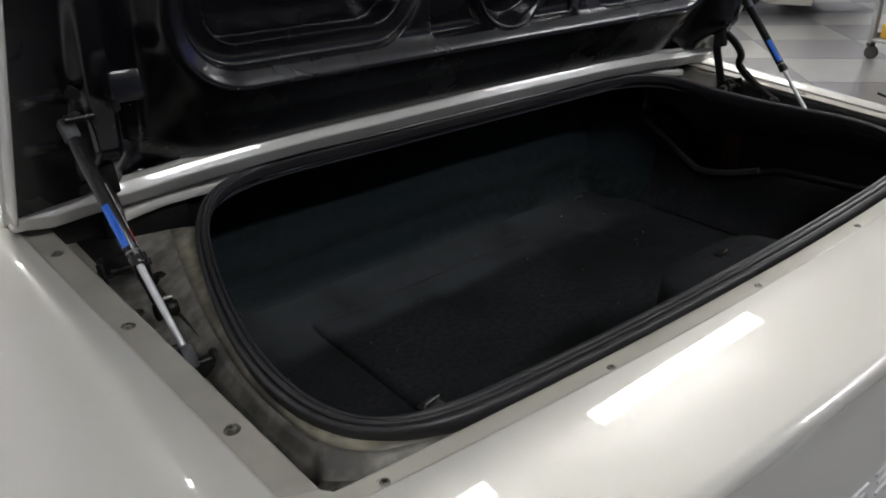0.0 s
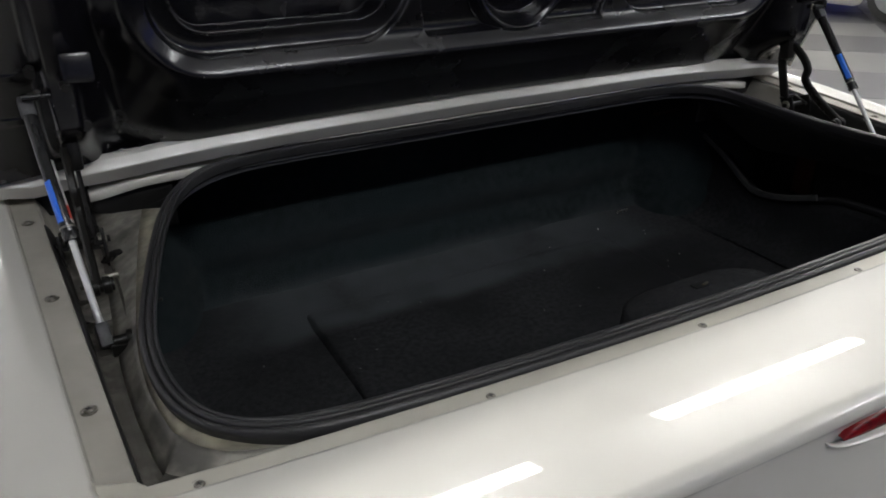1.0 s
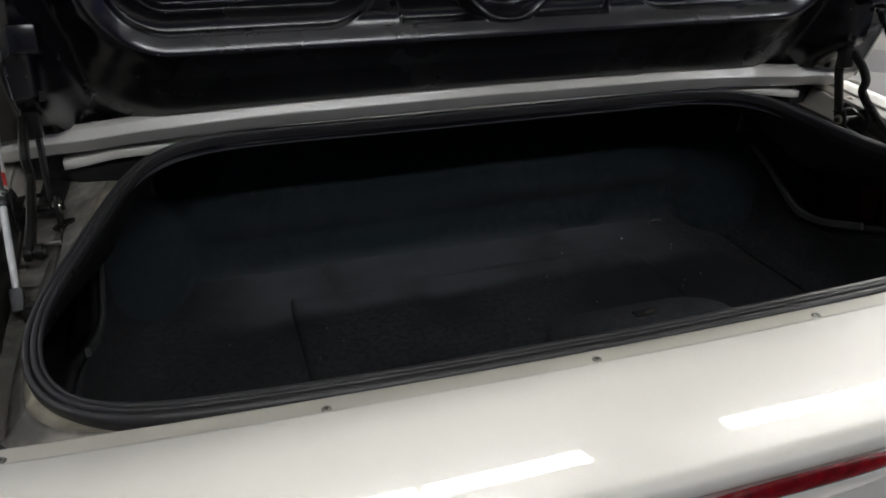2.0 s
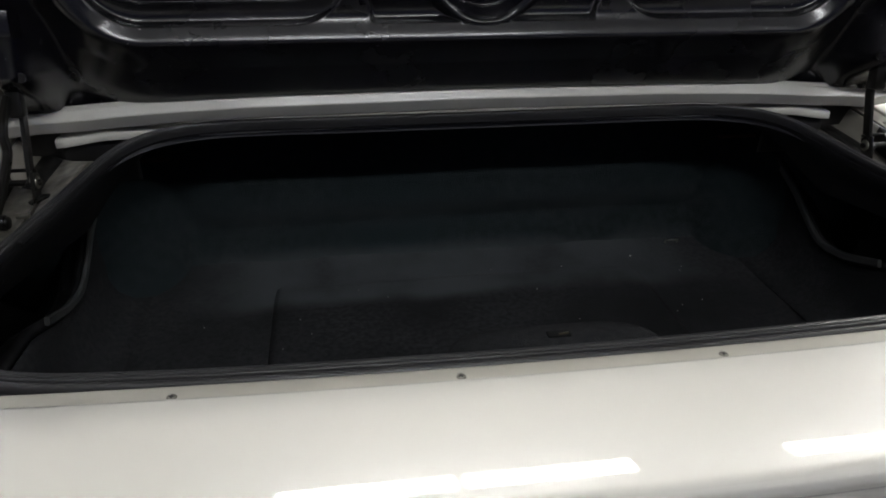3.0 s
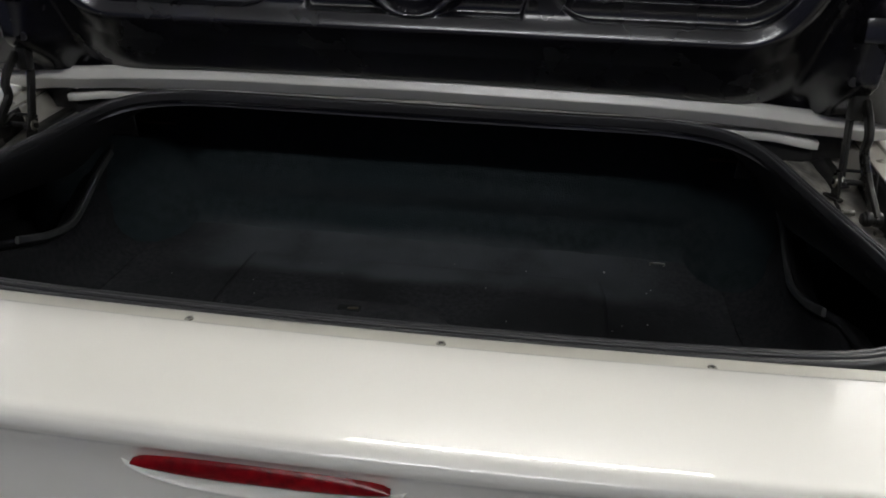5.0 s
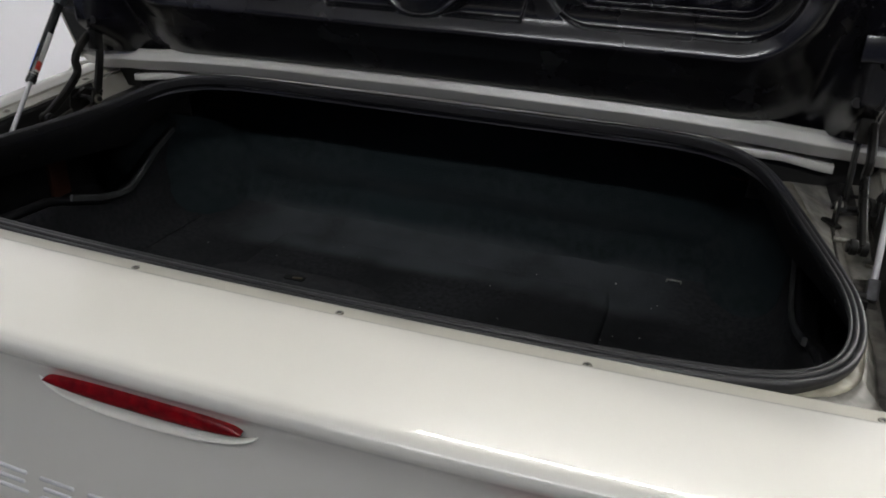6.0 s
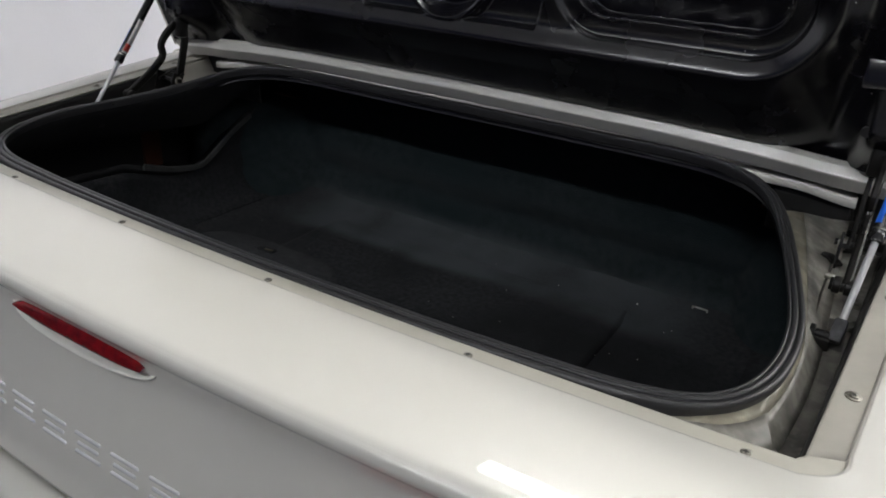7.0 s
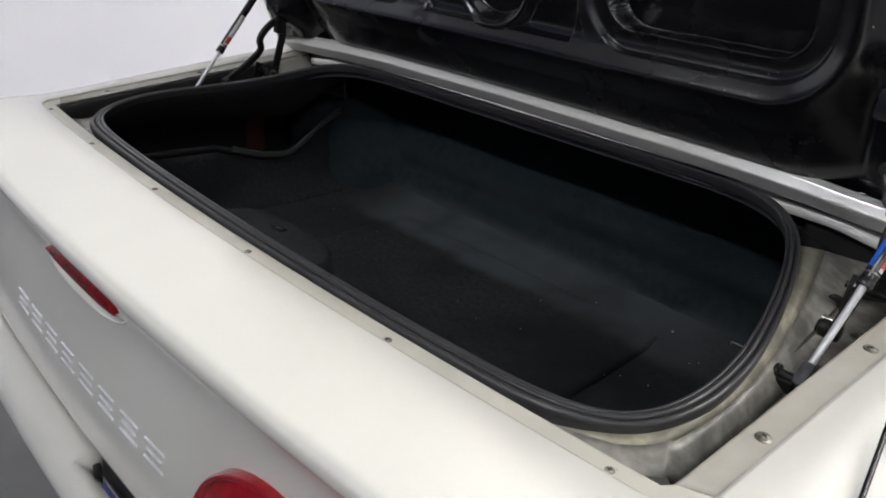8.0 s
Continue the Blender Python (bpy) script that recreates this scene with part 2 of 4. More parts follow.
def bar(name, points, width, thick, side, material, parent, label="", n=24):
    """A flat bent steel bar along a curve; side is the direction of its thickness."""
    path = spline(points, n)
    side = Vector(side).normalized()
    rings = []
    for i, p in enumerate(path):
        t = (path[min(i + 1, n - 1)] - path[max(i - 1, 0)]).normalized()
        w = t.cross(side).normalized()
        c = 0.25
        rings.append([p + w * width * a + side * thick * b for a, b in
                      ((-.5, -.5 + c), (-.5 + c * thick / width, -.5), (.5 - c * thick / width, -.5), (.5, -.5 + c), (.5, .5 - c), (.5 - c * thick / width, .5), (-.5 + c * thick / width, .5), (-.5, .5 - c))])
    verts = [v for r in rings for v in r]
    faces = [(i * 8 + j, i * 8 + (j + 1) % 8, (i + 1) * 8 + (j + 1) % 8, (i + 1) * 8 + j) for i in range(n - 1) for j in range(8)]
    faces += [tuple(range(8)), tuple(range((n - 1) * 8, n * 8))]
    return mesh_part(name, verts, faces, material, parent, label, smooth=False)


def smooth(a, b, x):
    t = min(1.0, max(0.0, (x - a) / (b - a)))
    return t * t * (3 - 2 * t)


def lerp(a, b, t):
    return a + (b - a) * t


def table(rows, x):
    """Straight lines through (x, y) rows."""
    for (x0, y0), (x1, y1) in zip(rows, rows[1:]):
        if x <= x1:
            return lerp(y0, y1, max(0.0, (x - x0) / (x1 - x0)))
    return rows[-1][1]

# ---- the room ----
X0, X1, Y0, Y1, CEILING = -3.3, 11.5, -7.5, 9.5, 4.25
HANG = 3.85            # underside of the hung lamp housings


def slab(name, lo, hi, material, label, category):
    bm = bmesh.new()
    size = [b - a for a, b in zip(lo, hi)]
    box(bm, size, Matrix.Translation([(a + b) / 2 for a, b in zip(lo, hi)]))
    return tagged(part(name, bm, material, None), label, category, kind="structure")


floor = slab("floor", (X0 - 0.2, Y0 - 0.2, -0.2), (X1 + 0.2, Y1 + 0.2, -0.004), TILE_DARK, "grey checkered showroom floor", "floor")
slab("ceiling", (X0 - 0.2, Y0 - 0.2, CEILING), (X1 + 0.2, Y1 + 0.2, CEILING + 0.2), CEIL, "plain white workshop ceiling", "ceiling")
slab("wall_west_1", (X0 - 0.2, -1.7, -0.004), (X0, Y1, CEILING), WALL, "plain white painted wall", "wall")
slab("wall_west_2", (X0 - 0.2, Y0, -0.004), (X0, -1.7, CEILING), WALL_GREY, "plain blue-grey painted wall", "wall")
slab("wall_east", (X1, Y0, -0.004), (X1 + 0.2, Y1, CEILING), WALL, "plain white painted wall", "wall")
slab("wall_south", (X0 - 0.2, Y0 - 0.2, -0.004), (X1 + 0.2, Y0, CEILING), WALL_GREY, "plain grey painted wall", "wall")
slab("wall_north", (X0 - 0.2, Y1, -0.004), (X1 + 0.2, Y1 + 0.2, CEILING), WALL, "plain white painted wall", "wall")
# blue panels added out of view, for floor and fascia to mirror
slab("reflection_panel_1", (X1 - 0.02, Y0 + 0.3, 0.1), (X1, 0.0, 1.6), PANEL_BLUE, "unseen blue panel added for reflections", "wall")
slab("reflection_panel_2", (X1 - 0.02, 7.6, 0.1), (X1, Y1, 1.6), PANEL_BLUE, "unseen blue panel added for reflections", "wall")

slab("reflection_panel_3", (7.0, Y1 - 0.02, 0.1), (X1 - 0.02, Y1, 1.9), PANEL_BLUE, "unseen blue panel added for reflections", "wall")

# ceiling lights: pairs of tube fixtures end to end, in rows; the row behind the car holds cooler tubes
def ceiling_light(x, y, glow):
    root = tagged(empty("ceiling_light", place=pose(x, y, HANG)), "long white tube light hung below the ceiling", "ceiling light", "ceiling lights")
    bm = bmesh.new()
    box(bm, (1.09, 0.10, 0.05), Matrix.Translation((0, 0, 0.045)), 0.008)
    part("housing", bm, CEIL, root)
    for dx in (-0.4, 0.4):
        bm = bmesh.new()
        cyl(bm, 0.006, CEILING - HANG - 0.06, Matrix.Translation((dx, 0, (CEILING - HANG + 0.06) / 2)), 8)
        part("hanger", bm, CEIL, root)
    bm = bmesh.new()
    box(bm, (1.03, 0.22, 0.04), Matrix.Translation((0, 0, 0.0)), 0.016, 3)
    part("diffuser", bm, glow, root, "glowing white diffuser")
    return root


PAIRS = (-0.205, 0.885, 2.95, 4.04, 6.1, 7.19, 9.2, 10.29)
for glow, rows in ((LIGHT, ((2.25, PAIRS[:4]), (5.3, PAIRS))), (LIGHT_SOUTH, ((-2.8, (-0.44, 0.65, 4.4, 5.5, 9.0)),))):
    first_light = None
    for ly, row in rows:
        for lx in row:
            if first_light:
                copy_thing(first_light, pose(lx, ly, HANG))
            else:
                first_light = ceiling_light(lx, ly, glow)

# ---- the car ----
car = tagged(empty("car"), "cream white sports car with its trunk lid raised", "car")


def top(x, y):
    """Height of the painted upper body."""
    a = abs(x)
    z = 0.901 - 0.017 * x * x
    d = y - 0.08 * x * x
    if d > 0.02:
        z += 0.078 * (d - 0.02)
    elif d < -0.067:
        z -= 0.5 * (d + 0.067) ** 2
    # the fender stands proud of the flange, more so to the front, and then falls away
    inner_edge = 0.667 + 0.07 * (y - 0.05)
    z += table([(0.0, 0.0), (0.12, 0.0), (0.3, 0.005), (0.55, 0.012), (0.8, 0.015)], y) * smooth(inner_edge + 0.030, inner_edge + 0.066, a)
    crown = 0.735
    if a > crown:
        z -= 4.2 * (a - crown) ** 2
    return z


# paths of the trunk opening's edge and of the body's outer edge, from the far left round the tail to the far right
def opening_and_outline():
    rows = []
    for i in range(50):
        t = i / 49
        y = lerp(0.72, 0.062, t)
        rows.append(((-(0.667 + 0.07 * (y - 0.05)), y), (-0.93, lerp(0.72, 0.16, t)), 1.0))
    for i in range(1, 20):
        t = i / 20
        ang = radians(90 * t)
        rows.append(((-0.668 + 0.006 * t, 0.062 - 0.0095 * t), (-0.93 + 0.23 * (1 - math.cos(ang)), 0.16 - 0.275 * math.sin(ang)), 1 - smooth(0, 1, t)))
    half = []
    for i in range(61):
        x = lerp(-0.662, 0, i / 60)
        xo = lerp(-0.70, 0, i / 60)
        rows.append(((x, 0.0165 + 0.08 * x * x), (xo, -0.154 + 0.08 * xo * xo), 0.0))
    return rows + [((-p[0], p[1]), (-o[0], o[1]), s) for p, o, s in rows[-2::-1]]


EDGE = opening_and_outline()
NE = len(EDGE)
BELOW = [(0.0025, 0.8915), (0.0045, 0.889), (0.0058, 0.885), (0.0052, 0.880), (0.0028, 0.876), (-0.0005, 0.872), (-0.004, 0.866), (-0.0065, 0.858), (-0.008, 0.848), (-0.008, 0.830), (-0.004, 0.80),
         (0.003, 0.765), (0.009, 0.735), (0.014, 0.70), (0.018, 0.665), (0.020, 0.640), (0.019, 0.633), (0.012, 0.628)]


def outward(k):
    a, b = EDGE[max(k - 1, 0)][1], EDGE[min(k + 1, NE - 1)][1]
    t = Vector((b[0] - a[0], b[1] - a[1], 0)).normalized()
    return Vector((t.y, -t.x, 0))


STEPS = [0.0, 0.0, 0.08, 0.5, 0.90, 0.925, 0.935, 0.95, 0.965, 0.98, 1.0, 1.10]      # across the recessed flange, in flange widths
SUNK = [1.0, 1.0, 1.0, 1.0, 1.0, 0.97, 0.85, 0.50, 0.15, 0.03, 0.0, 0.0]             # share of the recess at each step


def shell(i, j):
    (px, py), (ox, oy), side = EDGE[i]
    p, o = Vector((px, py, 0)), Vector((ox, oy, 0))
    length = (o - p).length
    flange = lerp(0.0225, 0.033, side)
    if j < len(STEPS):
        q = p + (o - p) * (STEPS[j] * flange / length)
        z = top(q.x, q.y)
        sink = lerp(0.0026, 0.0036, side)
        z -= lerp(0.018, 0.0075, side) if j == 0 else SUNK[j] * (sink + 0.0008 * (1 - STEPS[j]))
        return q.x, q.y, z
    j -= len(STEPS)
    if j < 26:
        a = 1.15 * flange / length
        f = lerp(a, 1.0, 1 - (1 - (j + 1) / 26) ** 1.5)
        q = p + (o - p) * f
        z = top(q.x, q.y)
        near = (1 - f) * length * (1 - side)
        if near < 0.008 and side < 1:
            z -= 0.003 * (1 - near / 0.008) ** 2 * (1 - side)
        return q.x, q.y, z
    out, z = BELOW[j - 26]
    zo = top(ox, oy) - 0.003 * (1 - side)
    n = outward(i)
    q = o + n * lerp(out, 0.004 * (j - 25) ** 0.5, side)
    drop = (0.893 - z) * lerp(1.0, (zo - 0.42) / 0.233, side)
    return q.x, q.y, zo - drop


SN = len(STEPS)
grid("body_shell", lambda i, j: shell(i, j + SN - 2), NE, 2 + 26 + len(BELOW), PAINT, car, thick=0.003, label="glossy cream white painted body panel")
SIDE_ROWS = sum(1 for e in EDGE if e[2] == 1.0) // 2
# the side flanges take a darker, duller cream than the tail
for first, last, material, label in ((0, SIDE_ROWS, SATIN, "darker dull cream side flange of the opening"), (SIDE_ROWS - 1, NE - SIDE_ROWS + 1, FLANGE, "dusty cream flange along the tail"), (NE - SIDE_ROWS, NE, SATIN, "darker dull cream side flange of the opening")):
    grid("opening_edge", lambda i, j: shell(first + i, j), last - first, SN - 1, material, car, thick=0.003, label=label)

# lower bumper with the licence plate recess
BUMP = [(-0.160, 0.624), (-0.180, 0.6255), (-0.198, 0.624), (-0.212, 0.618), (-0.221, 0.609), (-0.225, 0.598), (-0.225, 0.588), (-0.220, 0.575), (-0.208, 0.555),
        (-0.188, 0.52), (-0.165, 0.47), (-0.14, 0.41), (-0.10, 0.34), (-0.05, 0.28)]
BX = sorted([-0.93 + 1.86 * i / 60 for i in range(61)] + [0.026, 0.030, 0.302, 0.306])


def bumper(i, j):
    """A rolled ledge below the fascia, cut back to a slot over the licence plate."""
    x = BX[i]
    y, z = BUMP[j]
    y += 0.08 * x * x + 1.6 * max(0, abs(x) - 0.62) ** 2
    if 0.028 < x < 0.304 and j < 2:
        z -= 0.05
        y += 0.008 * j
    return x, y, z


grid("bumper", bumper, len(BX), len(BUMP), PAINT, car, thick=0.004, label="cream white rear bumper")
recess = empty("plate_recess", car)
bm = bmesh.new()
box(bm, (0.27, 0.004, 0.05), Matrix.Translation((0.166, -0.164, 0.600)), 0.001)
part("back_panel", bm, INNER_BLACK, recess)
bm = bmesh.new()
box(bm, (0.23, 0.003, 0.035), pose(0.168, -0.176, 0.584, -12, 0, 0), 0.001)
part("licence_plate", bm, PLATE, recess, "dark blue plate")
bm = bmesh.new()
box(bm, (0.235, 0.005, 0.004), pose(0.168, -0.174, 0.6025, -12, 0, 0), 0.0012)
part("frame_top", bm, CHROME, recess, "chrome plate frame")
for dx in (0.042, 0.292):
    bm = bmesh.new()
    box(bm, (0.010, 0.010, 0.02), Matrix.Translation((dx, -0.176, 0.604)), 0.003)
    part("plate_clip", bm, INNER_BLACK, recess)

# wheels
for sign in (-1, 1):
    wheel = empty("wheel", car)
    bm = bmesh.new()
    cyl(bm, 0.325, 0.24, pose(sign * 0.78, 0.62, 0.325, 0, 90, 0), 48, bevel=0.03)
    part("tyre", bm, TYRE, wheel, smooth=True)
    bm = bmesh.new()
    cyl(bm, 0.22, 0.25, pose(sign * 0.78, 0.62, 0.325, 0, 90, 0), 40, bevel=0.012)
    part("rim", bm, ALLOY, wheel)

# ---- weatherstrip: a ribbed rubber loop on a plane that rises to the front ----
HALF = [(0.0, 0.638), (0.20, 0.638), (0.36, 0.639), (0.43, 0.634), (0.482, 0.618), (0.522, 0.590), (0.552, 0.554), (0.570, 0.52), (0.584, 0.48), (0.596, 0.44), (0.607, 0.40), (0.616, 0.36),
        (0.625, 0.32), (0.632, 0.28), (0.636, 0.24), (0.636, 0.20), (0.630, 0.16), (0.616, 0.125), (0.590, 0.097), (0.547, 0.077), (0.49, 0.066), (0.30, 0.055), (0.0, 0.050)]
RISE = [(0.05, 0.879), (0.16, 0.895), (0.24, 0.904), (0.36, 0.910), (0.44, 0.918), (0.52, 0.932), (0.58, 0.951), (0.64, 0.960)]
def even_spaced(points, n):
    """n points at equal steps along a closed line."""
    ring = points + points[:1]
    run = [0.0]
    for p, q in zip(ring, ring[1:]):
        run.append(run[-1] + (q - p).length)
    out, k = [], 0
    for i in range(n):
        s = run[-1] * i / n
        while run[k + 1] < s:
            k += 1
        out.append(ring[k].lerp(ring[k + 1], (s - run[k]) / (run[k + 1] - run[k])))
    return out


EDGE_LOOP = even_spaced(spline([(x, y, table(RISE, y)) for x, y in HALF] + [(-x, y, table(RISE, y)) for x, y in HALF[-2:0:-1]], 1200, closed=True), 480)
NL = len(EDGE_LOOP)


def inward(i):
    t = EDGE_LOOP[(i + 4) % NL] - EDGE_LOOP[i - 4]
    return Vector((t.y, -t.x, 0)).normalized()


def evened(points, reach):
    k = len(points)
    return [sum((points[(i + d) % k] for d in range(-reach, reach + 1)), Vector()) / (2 * reach + 1) for i in range(k)]


LOOP = evened([p + inward(i) * 0.017 for i, p in enumerate(EDGE_LOOP)], 6)


def loop_out(i):
    t = LOOP[(i + 4) % NL] - LOOP[i - 4]
    return Vector((-t.y, t.x, 0)).normalized()


def ribbed_profile():
    """Across the seal: a thin inner lip, two round bulbs with a deep groove between them, and a foot at each side."""
    rows = [(0.0060, -0.018), (0.0035, -0.0105), (0.0022, -0.0060)]

    def bulb(mid, half, crest, deep, steps, a0=180, a1=0):
        for k in range(steps + 1):
            a = radians(lerp(a0, a1, k / steps))
            rows.append((mid + half * math.cos(a), crest - deep * (1 - math.sin(a))))

    bulb(0.0034, 0.0014, -0.0012, 0.0018, 8)
    rows.append((0.0052, -0.0072))
    bulb(0.0086, 0.0031, -0.0004, 0.0040, 14, 195, -15)
    rows.append((0.0120, -0.0074))
    bulb(0.0158, 0.0036, -0.0022, 0.0048, 16, 190, -40)
    return rows + [(0.0185, -0.0135), (0.0172, -0.0160), (0.0176, -0.0200), (0.0165, -0.0240), (0.0150, -0.0300)]


PROFILE = ribbed_profile()


def seal(i, j):
    n, z = PROFILE[j]
    # the inner lip spreads into a flat band along the tail
    tail = smooth(0.115, 0.080, LOOP[i].y)
    n -= (0.001 + 0.0040 * tail) * min(1.0, max(0.0, (0.0050 - n) / 0.0025))
    # and the bulbs stand fuller there
    if n > 0.005:
        n += 0.45 * tail * (n - 0.005)
        z += tail * smooth(-0.010, -0.002, z) * lerp(0.002, 0.0045, smooth(0.009, 0.015, n))
    p = LOOP[i] + loop_out(i) * n
    return p.x, p.y, p.z + z


grid("weatherstrip", seal, NL, len(PROFILE), RUBBER, car, closed=True, label="black ribbed rubber trunk seal")

# ---- drain gutter between seal and body ----
def gutter_pairs():
    rows = []
    for i in range(NE):
        (px, py), _, side = EDGE[i]
        rows.append((px, py, side))
    return rows


GROWS = gutter_pairs()


def nearest_loop(px, py, side):
    best = min(range(NL), key=lambda k: (LOOP[k].x - px) ** 2 + (LOOP[k].y - py) ** 2)
    return best


GN = [float(nearest_loop(*g)) for g in GROWS]
for _ in range(3):
    GN = [sum(GN[max(0, min(NE - 1, i + d))] for d in range(-9, 10)) / 19 for i in range(NE)]


def beside(i):
    """The seal's outer edge opposite row i."""
    k = int(GN[i])
    f = GN[i] - k
    a, b = (LOOP[n % NL] + loop_out(n % NL) * 0.012 for n in (k, k + 1))
    return a.lerp(b, f)


GS = [0.0, 0.03, 0.10, 0.2, 0.32, 0.45, 0.58, 0.7, 0.8, 0.88, 0.94, 1.0]


def gutter(i, j):
    px, py, side = GROWS[i]
    lp = beside(i)
    q = Vector((px, py, 0)).lerp(Vector((lp.x, lp.y, 0)), GS[j])
    f = GS[j]
    z0 = top(px, py) - lerp(0.019, 0.009, side)
    z1 = lp.z - 0.015
    deep = smooth(0.60, 0.66, abs(px)) * smooth(0.05, 0.075, py)
    floor_z = lerp(min(z0, z1) - 0.006, table([(0.06, 0.845), (0.33, 0.857), (0.45, 0.868), (0.60, 0.895), (0.72, 0.902)], py), deep)
    wall = smooth(0.0, 0.12, f)
    rise = smooth(0.40, 1.0, f)
    z = lerp(lerp(z0, floor_z, wall), z1, rise)
    z += 0.0006 * noise.noise(Vector((q.x * 22, q.y * 22, 0.3)))
    return q.x, q.y, z


LAST = len(GS) - 1
CUT = 5
SIDE = [i for i in range(NE) if GROWS[i][2] == 1.0]
for name, rows, j0, j1, material, label in (
        ("hinge_deck", [i for i in range(NE // 2) if 0.385 < GROWS[i][1] < 0.58], 2, CUT, DUST, "dusty grey metal deck below the hinge"),
        ("hinge_deck", [i for i in range(NE // 2, NE) if 0.385 < GROWS[i][1] < 0.58], 2, CUT, DUST, "dusty grey metal deck below the hinge"),
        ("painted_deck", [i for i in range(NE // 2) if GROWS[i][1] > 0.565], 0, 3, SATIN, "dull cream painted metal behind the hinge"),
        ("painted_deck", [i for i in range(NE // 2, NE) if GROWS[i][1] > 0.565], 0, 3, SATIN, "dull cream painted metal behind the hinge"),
        ("recess_floor", [i for i in range(NE // 2) if GROWS[i][1] > 0.565], 3, CUT, INNER_BLACK, ""),
        ("recess_floor", [i for i in range(NE // 2, NE) if GROWS[i][1] > 0.565], 3, CUT, INNER_BLACK, ""),
        ("gutter_wall", [i for i in range(NE // 2) if GROWS[i][1] < 0.58], 0, 2, INNER_BLACK, "black wall below the flange"),
        ("gutter_wall", [i for i in range(NE // 2, NE) if GROWS[i][1] < 0.58], 0, 2, INNER_BLACK, "black wall below the flange"),
        ("drain_gutter", [i for i in range(NE) if GROWS[i][1] <= 0.40], 2, CUT, GUTTER, "dark dusty drain gutter"),
        ("seal_flange", list(range(NE)), 8, LAST, OVERSPRAY, "flange with beige paint overspray under the seal"),
        ("dusty_slope", list(range(NE)), CUT, 8, DUST, "dusty grey metal slope beside the seal")):
    grid(name, lambda i, j: gutter(rows[i], j0 + j), len(rows), j1 - j0 + 1, material, car, thick=0.002, label=label)


# body panel ahead of the trunk, closing the front
def tonneau(i, j):
    x = lerp(-0.93, 0.93, i / 40)
    y = lerp(0.675, 1.15, j / 12)
    return x, y, 0.956 + 0.02 * (j / 12) - 0.02 * x * x - 5.0 * max(0.0, abs(x) - 0.79) ** 2


grid("tonneau_panel", tonneau, 41, 13, PAINT, car, thick=0.004)


def nose(i, j):
    x = lerp(-0.93, 0.93, i / 20)
    return x, 1.15, lerp(0.976 - 0.02 * x * x - 5.0 * max(0.0, abs(x) - 0.79) ** 2, 0.25, j / 6)


grid("front_closure", nose, 21, 7, INNER_BLACK, car, thick=0.01)
# front of the opening: white lip, black wall below it, recesses behind the hinges
def lip(i, j):
    x = lerp(-0.642, 0.642, i / 80)
    rows = [(0.700, 0.950), (0.665, 0.949), (0.636, 0.9472), (0.6275, 0.9463), (0.6258, 0.9448), (0.6258, 0.9345), (0.6270, 0.9332), (0.636, 0.932)]
    y, z = rows[j]
    return x, y + 0.03 * (0.40 - x * x) * 0.6, z + 0.012 * (0.40 - x * x) - 0.008 * smooth(0.56, 0.64, abs(x))


grid("front_lip", lip, 81, 8, PAINT, car, thick=0.002, label="cream painted lip of the opening")


for sign in (-1, 1):
    def front_wall(i, j):
        x = lerp(0.53, 0.640, i / 20)
        z = lerp(0.932, 0.862, j / 6)
        return sign * x, 0.642 + 0.004 * smooth(0.90, 0.86, z) + 0.018 * (0.40 - x * x), z + 0.012 * (0.40 - x * x) * (1 - j / 6)
    grid("front_wall", front_wall, 21, 7, INNER_BLACK, car, thick=0.003, label="black wall under the lip")
for sign in (-1, 1):
    def pocket_wall(i, j):
        x = [0.640, 0.6405, 0.644, 0.69, 0.735][i]
        y = [0.642, 0.664, 0.668, 0.668, 0.665][i]
        return sign * x, y, lerp(0.962, 0.85, j / 5)
    grid("recess_wall", pocket_wall, 5, 6, INNER_BLACK, car, thick=0.002)

# ---- trunk inside ----
FLOOR_Z = 0.625
def carpet(i, j):
    x, y = lerp(-0.86, 0.86, i / 120), lerp(0.06, 0.80, j / 60)
    z = FLOOR_Z - 0.004 + 0.004 * noise.noise(Vector((x * 5, y * 5, 0.7))) + 0.0012 * noise.noise(Vector((x * 25, y * 25, 1.7))) + 0.006 * smooth(0.60, 0.75, y) + 0.030 * max(0.0, (y - 0.70) / 0.10) ** 2
    return x, y, z


grid("floor_carpet", carpet, 121, 61, CARPET, car, thick=0.006, label="black trunk floor carpet with a painted lit band")


def hatch(i, j):
    u, v = i / 60, j / 40
    x, y = lerp(-0.345, 0.345, u), lerp(0.16, 0.692, v)
    edge = min(u, 1 - u) * 0.69, min(1 - v, v) * 0.53
    k = min(edge)
    z = FLOOR_Z + 0.006 * smooth(0, 0.012, k) - 0.002 + 0.0025 * noise.noise(Vector((x * 6, y * 6, 2.7)))
    return x, y, z


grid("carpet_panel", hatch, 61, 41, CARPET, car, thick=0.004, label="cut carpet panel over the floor")


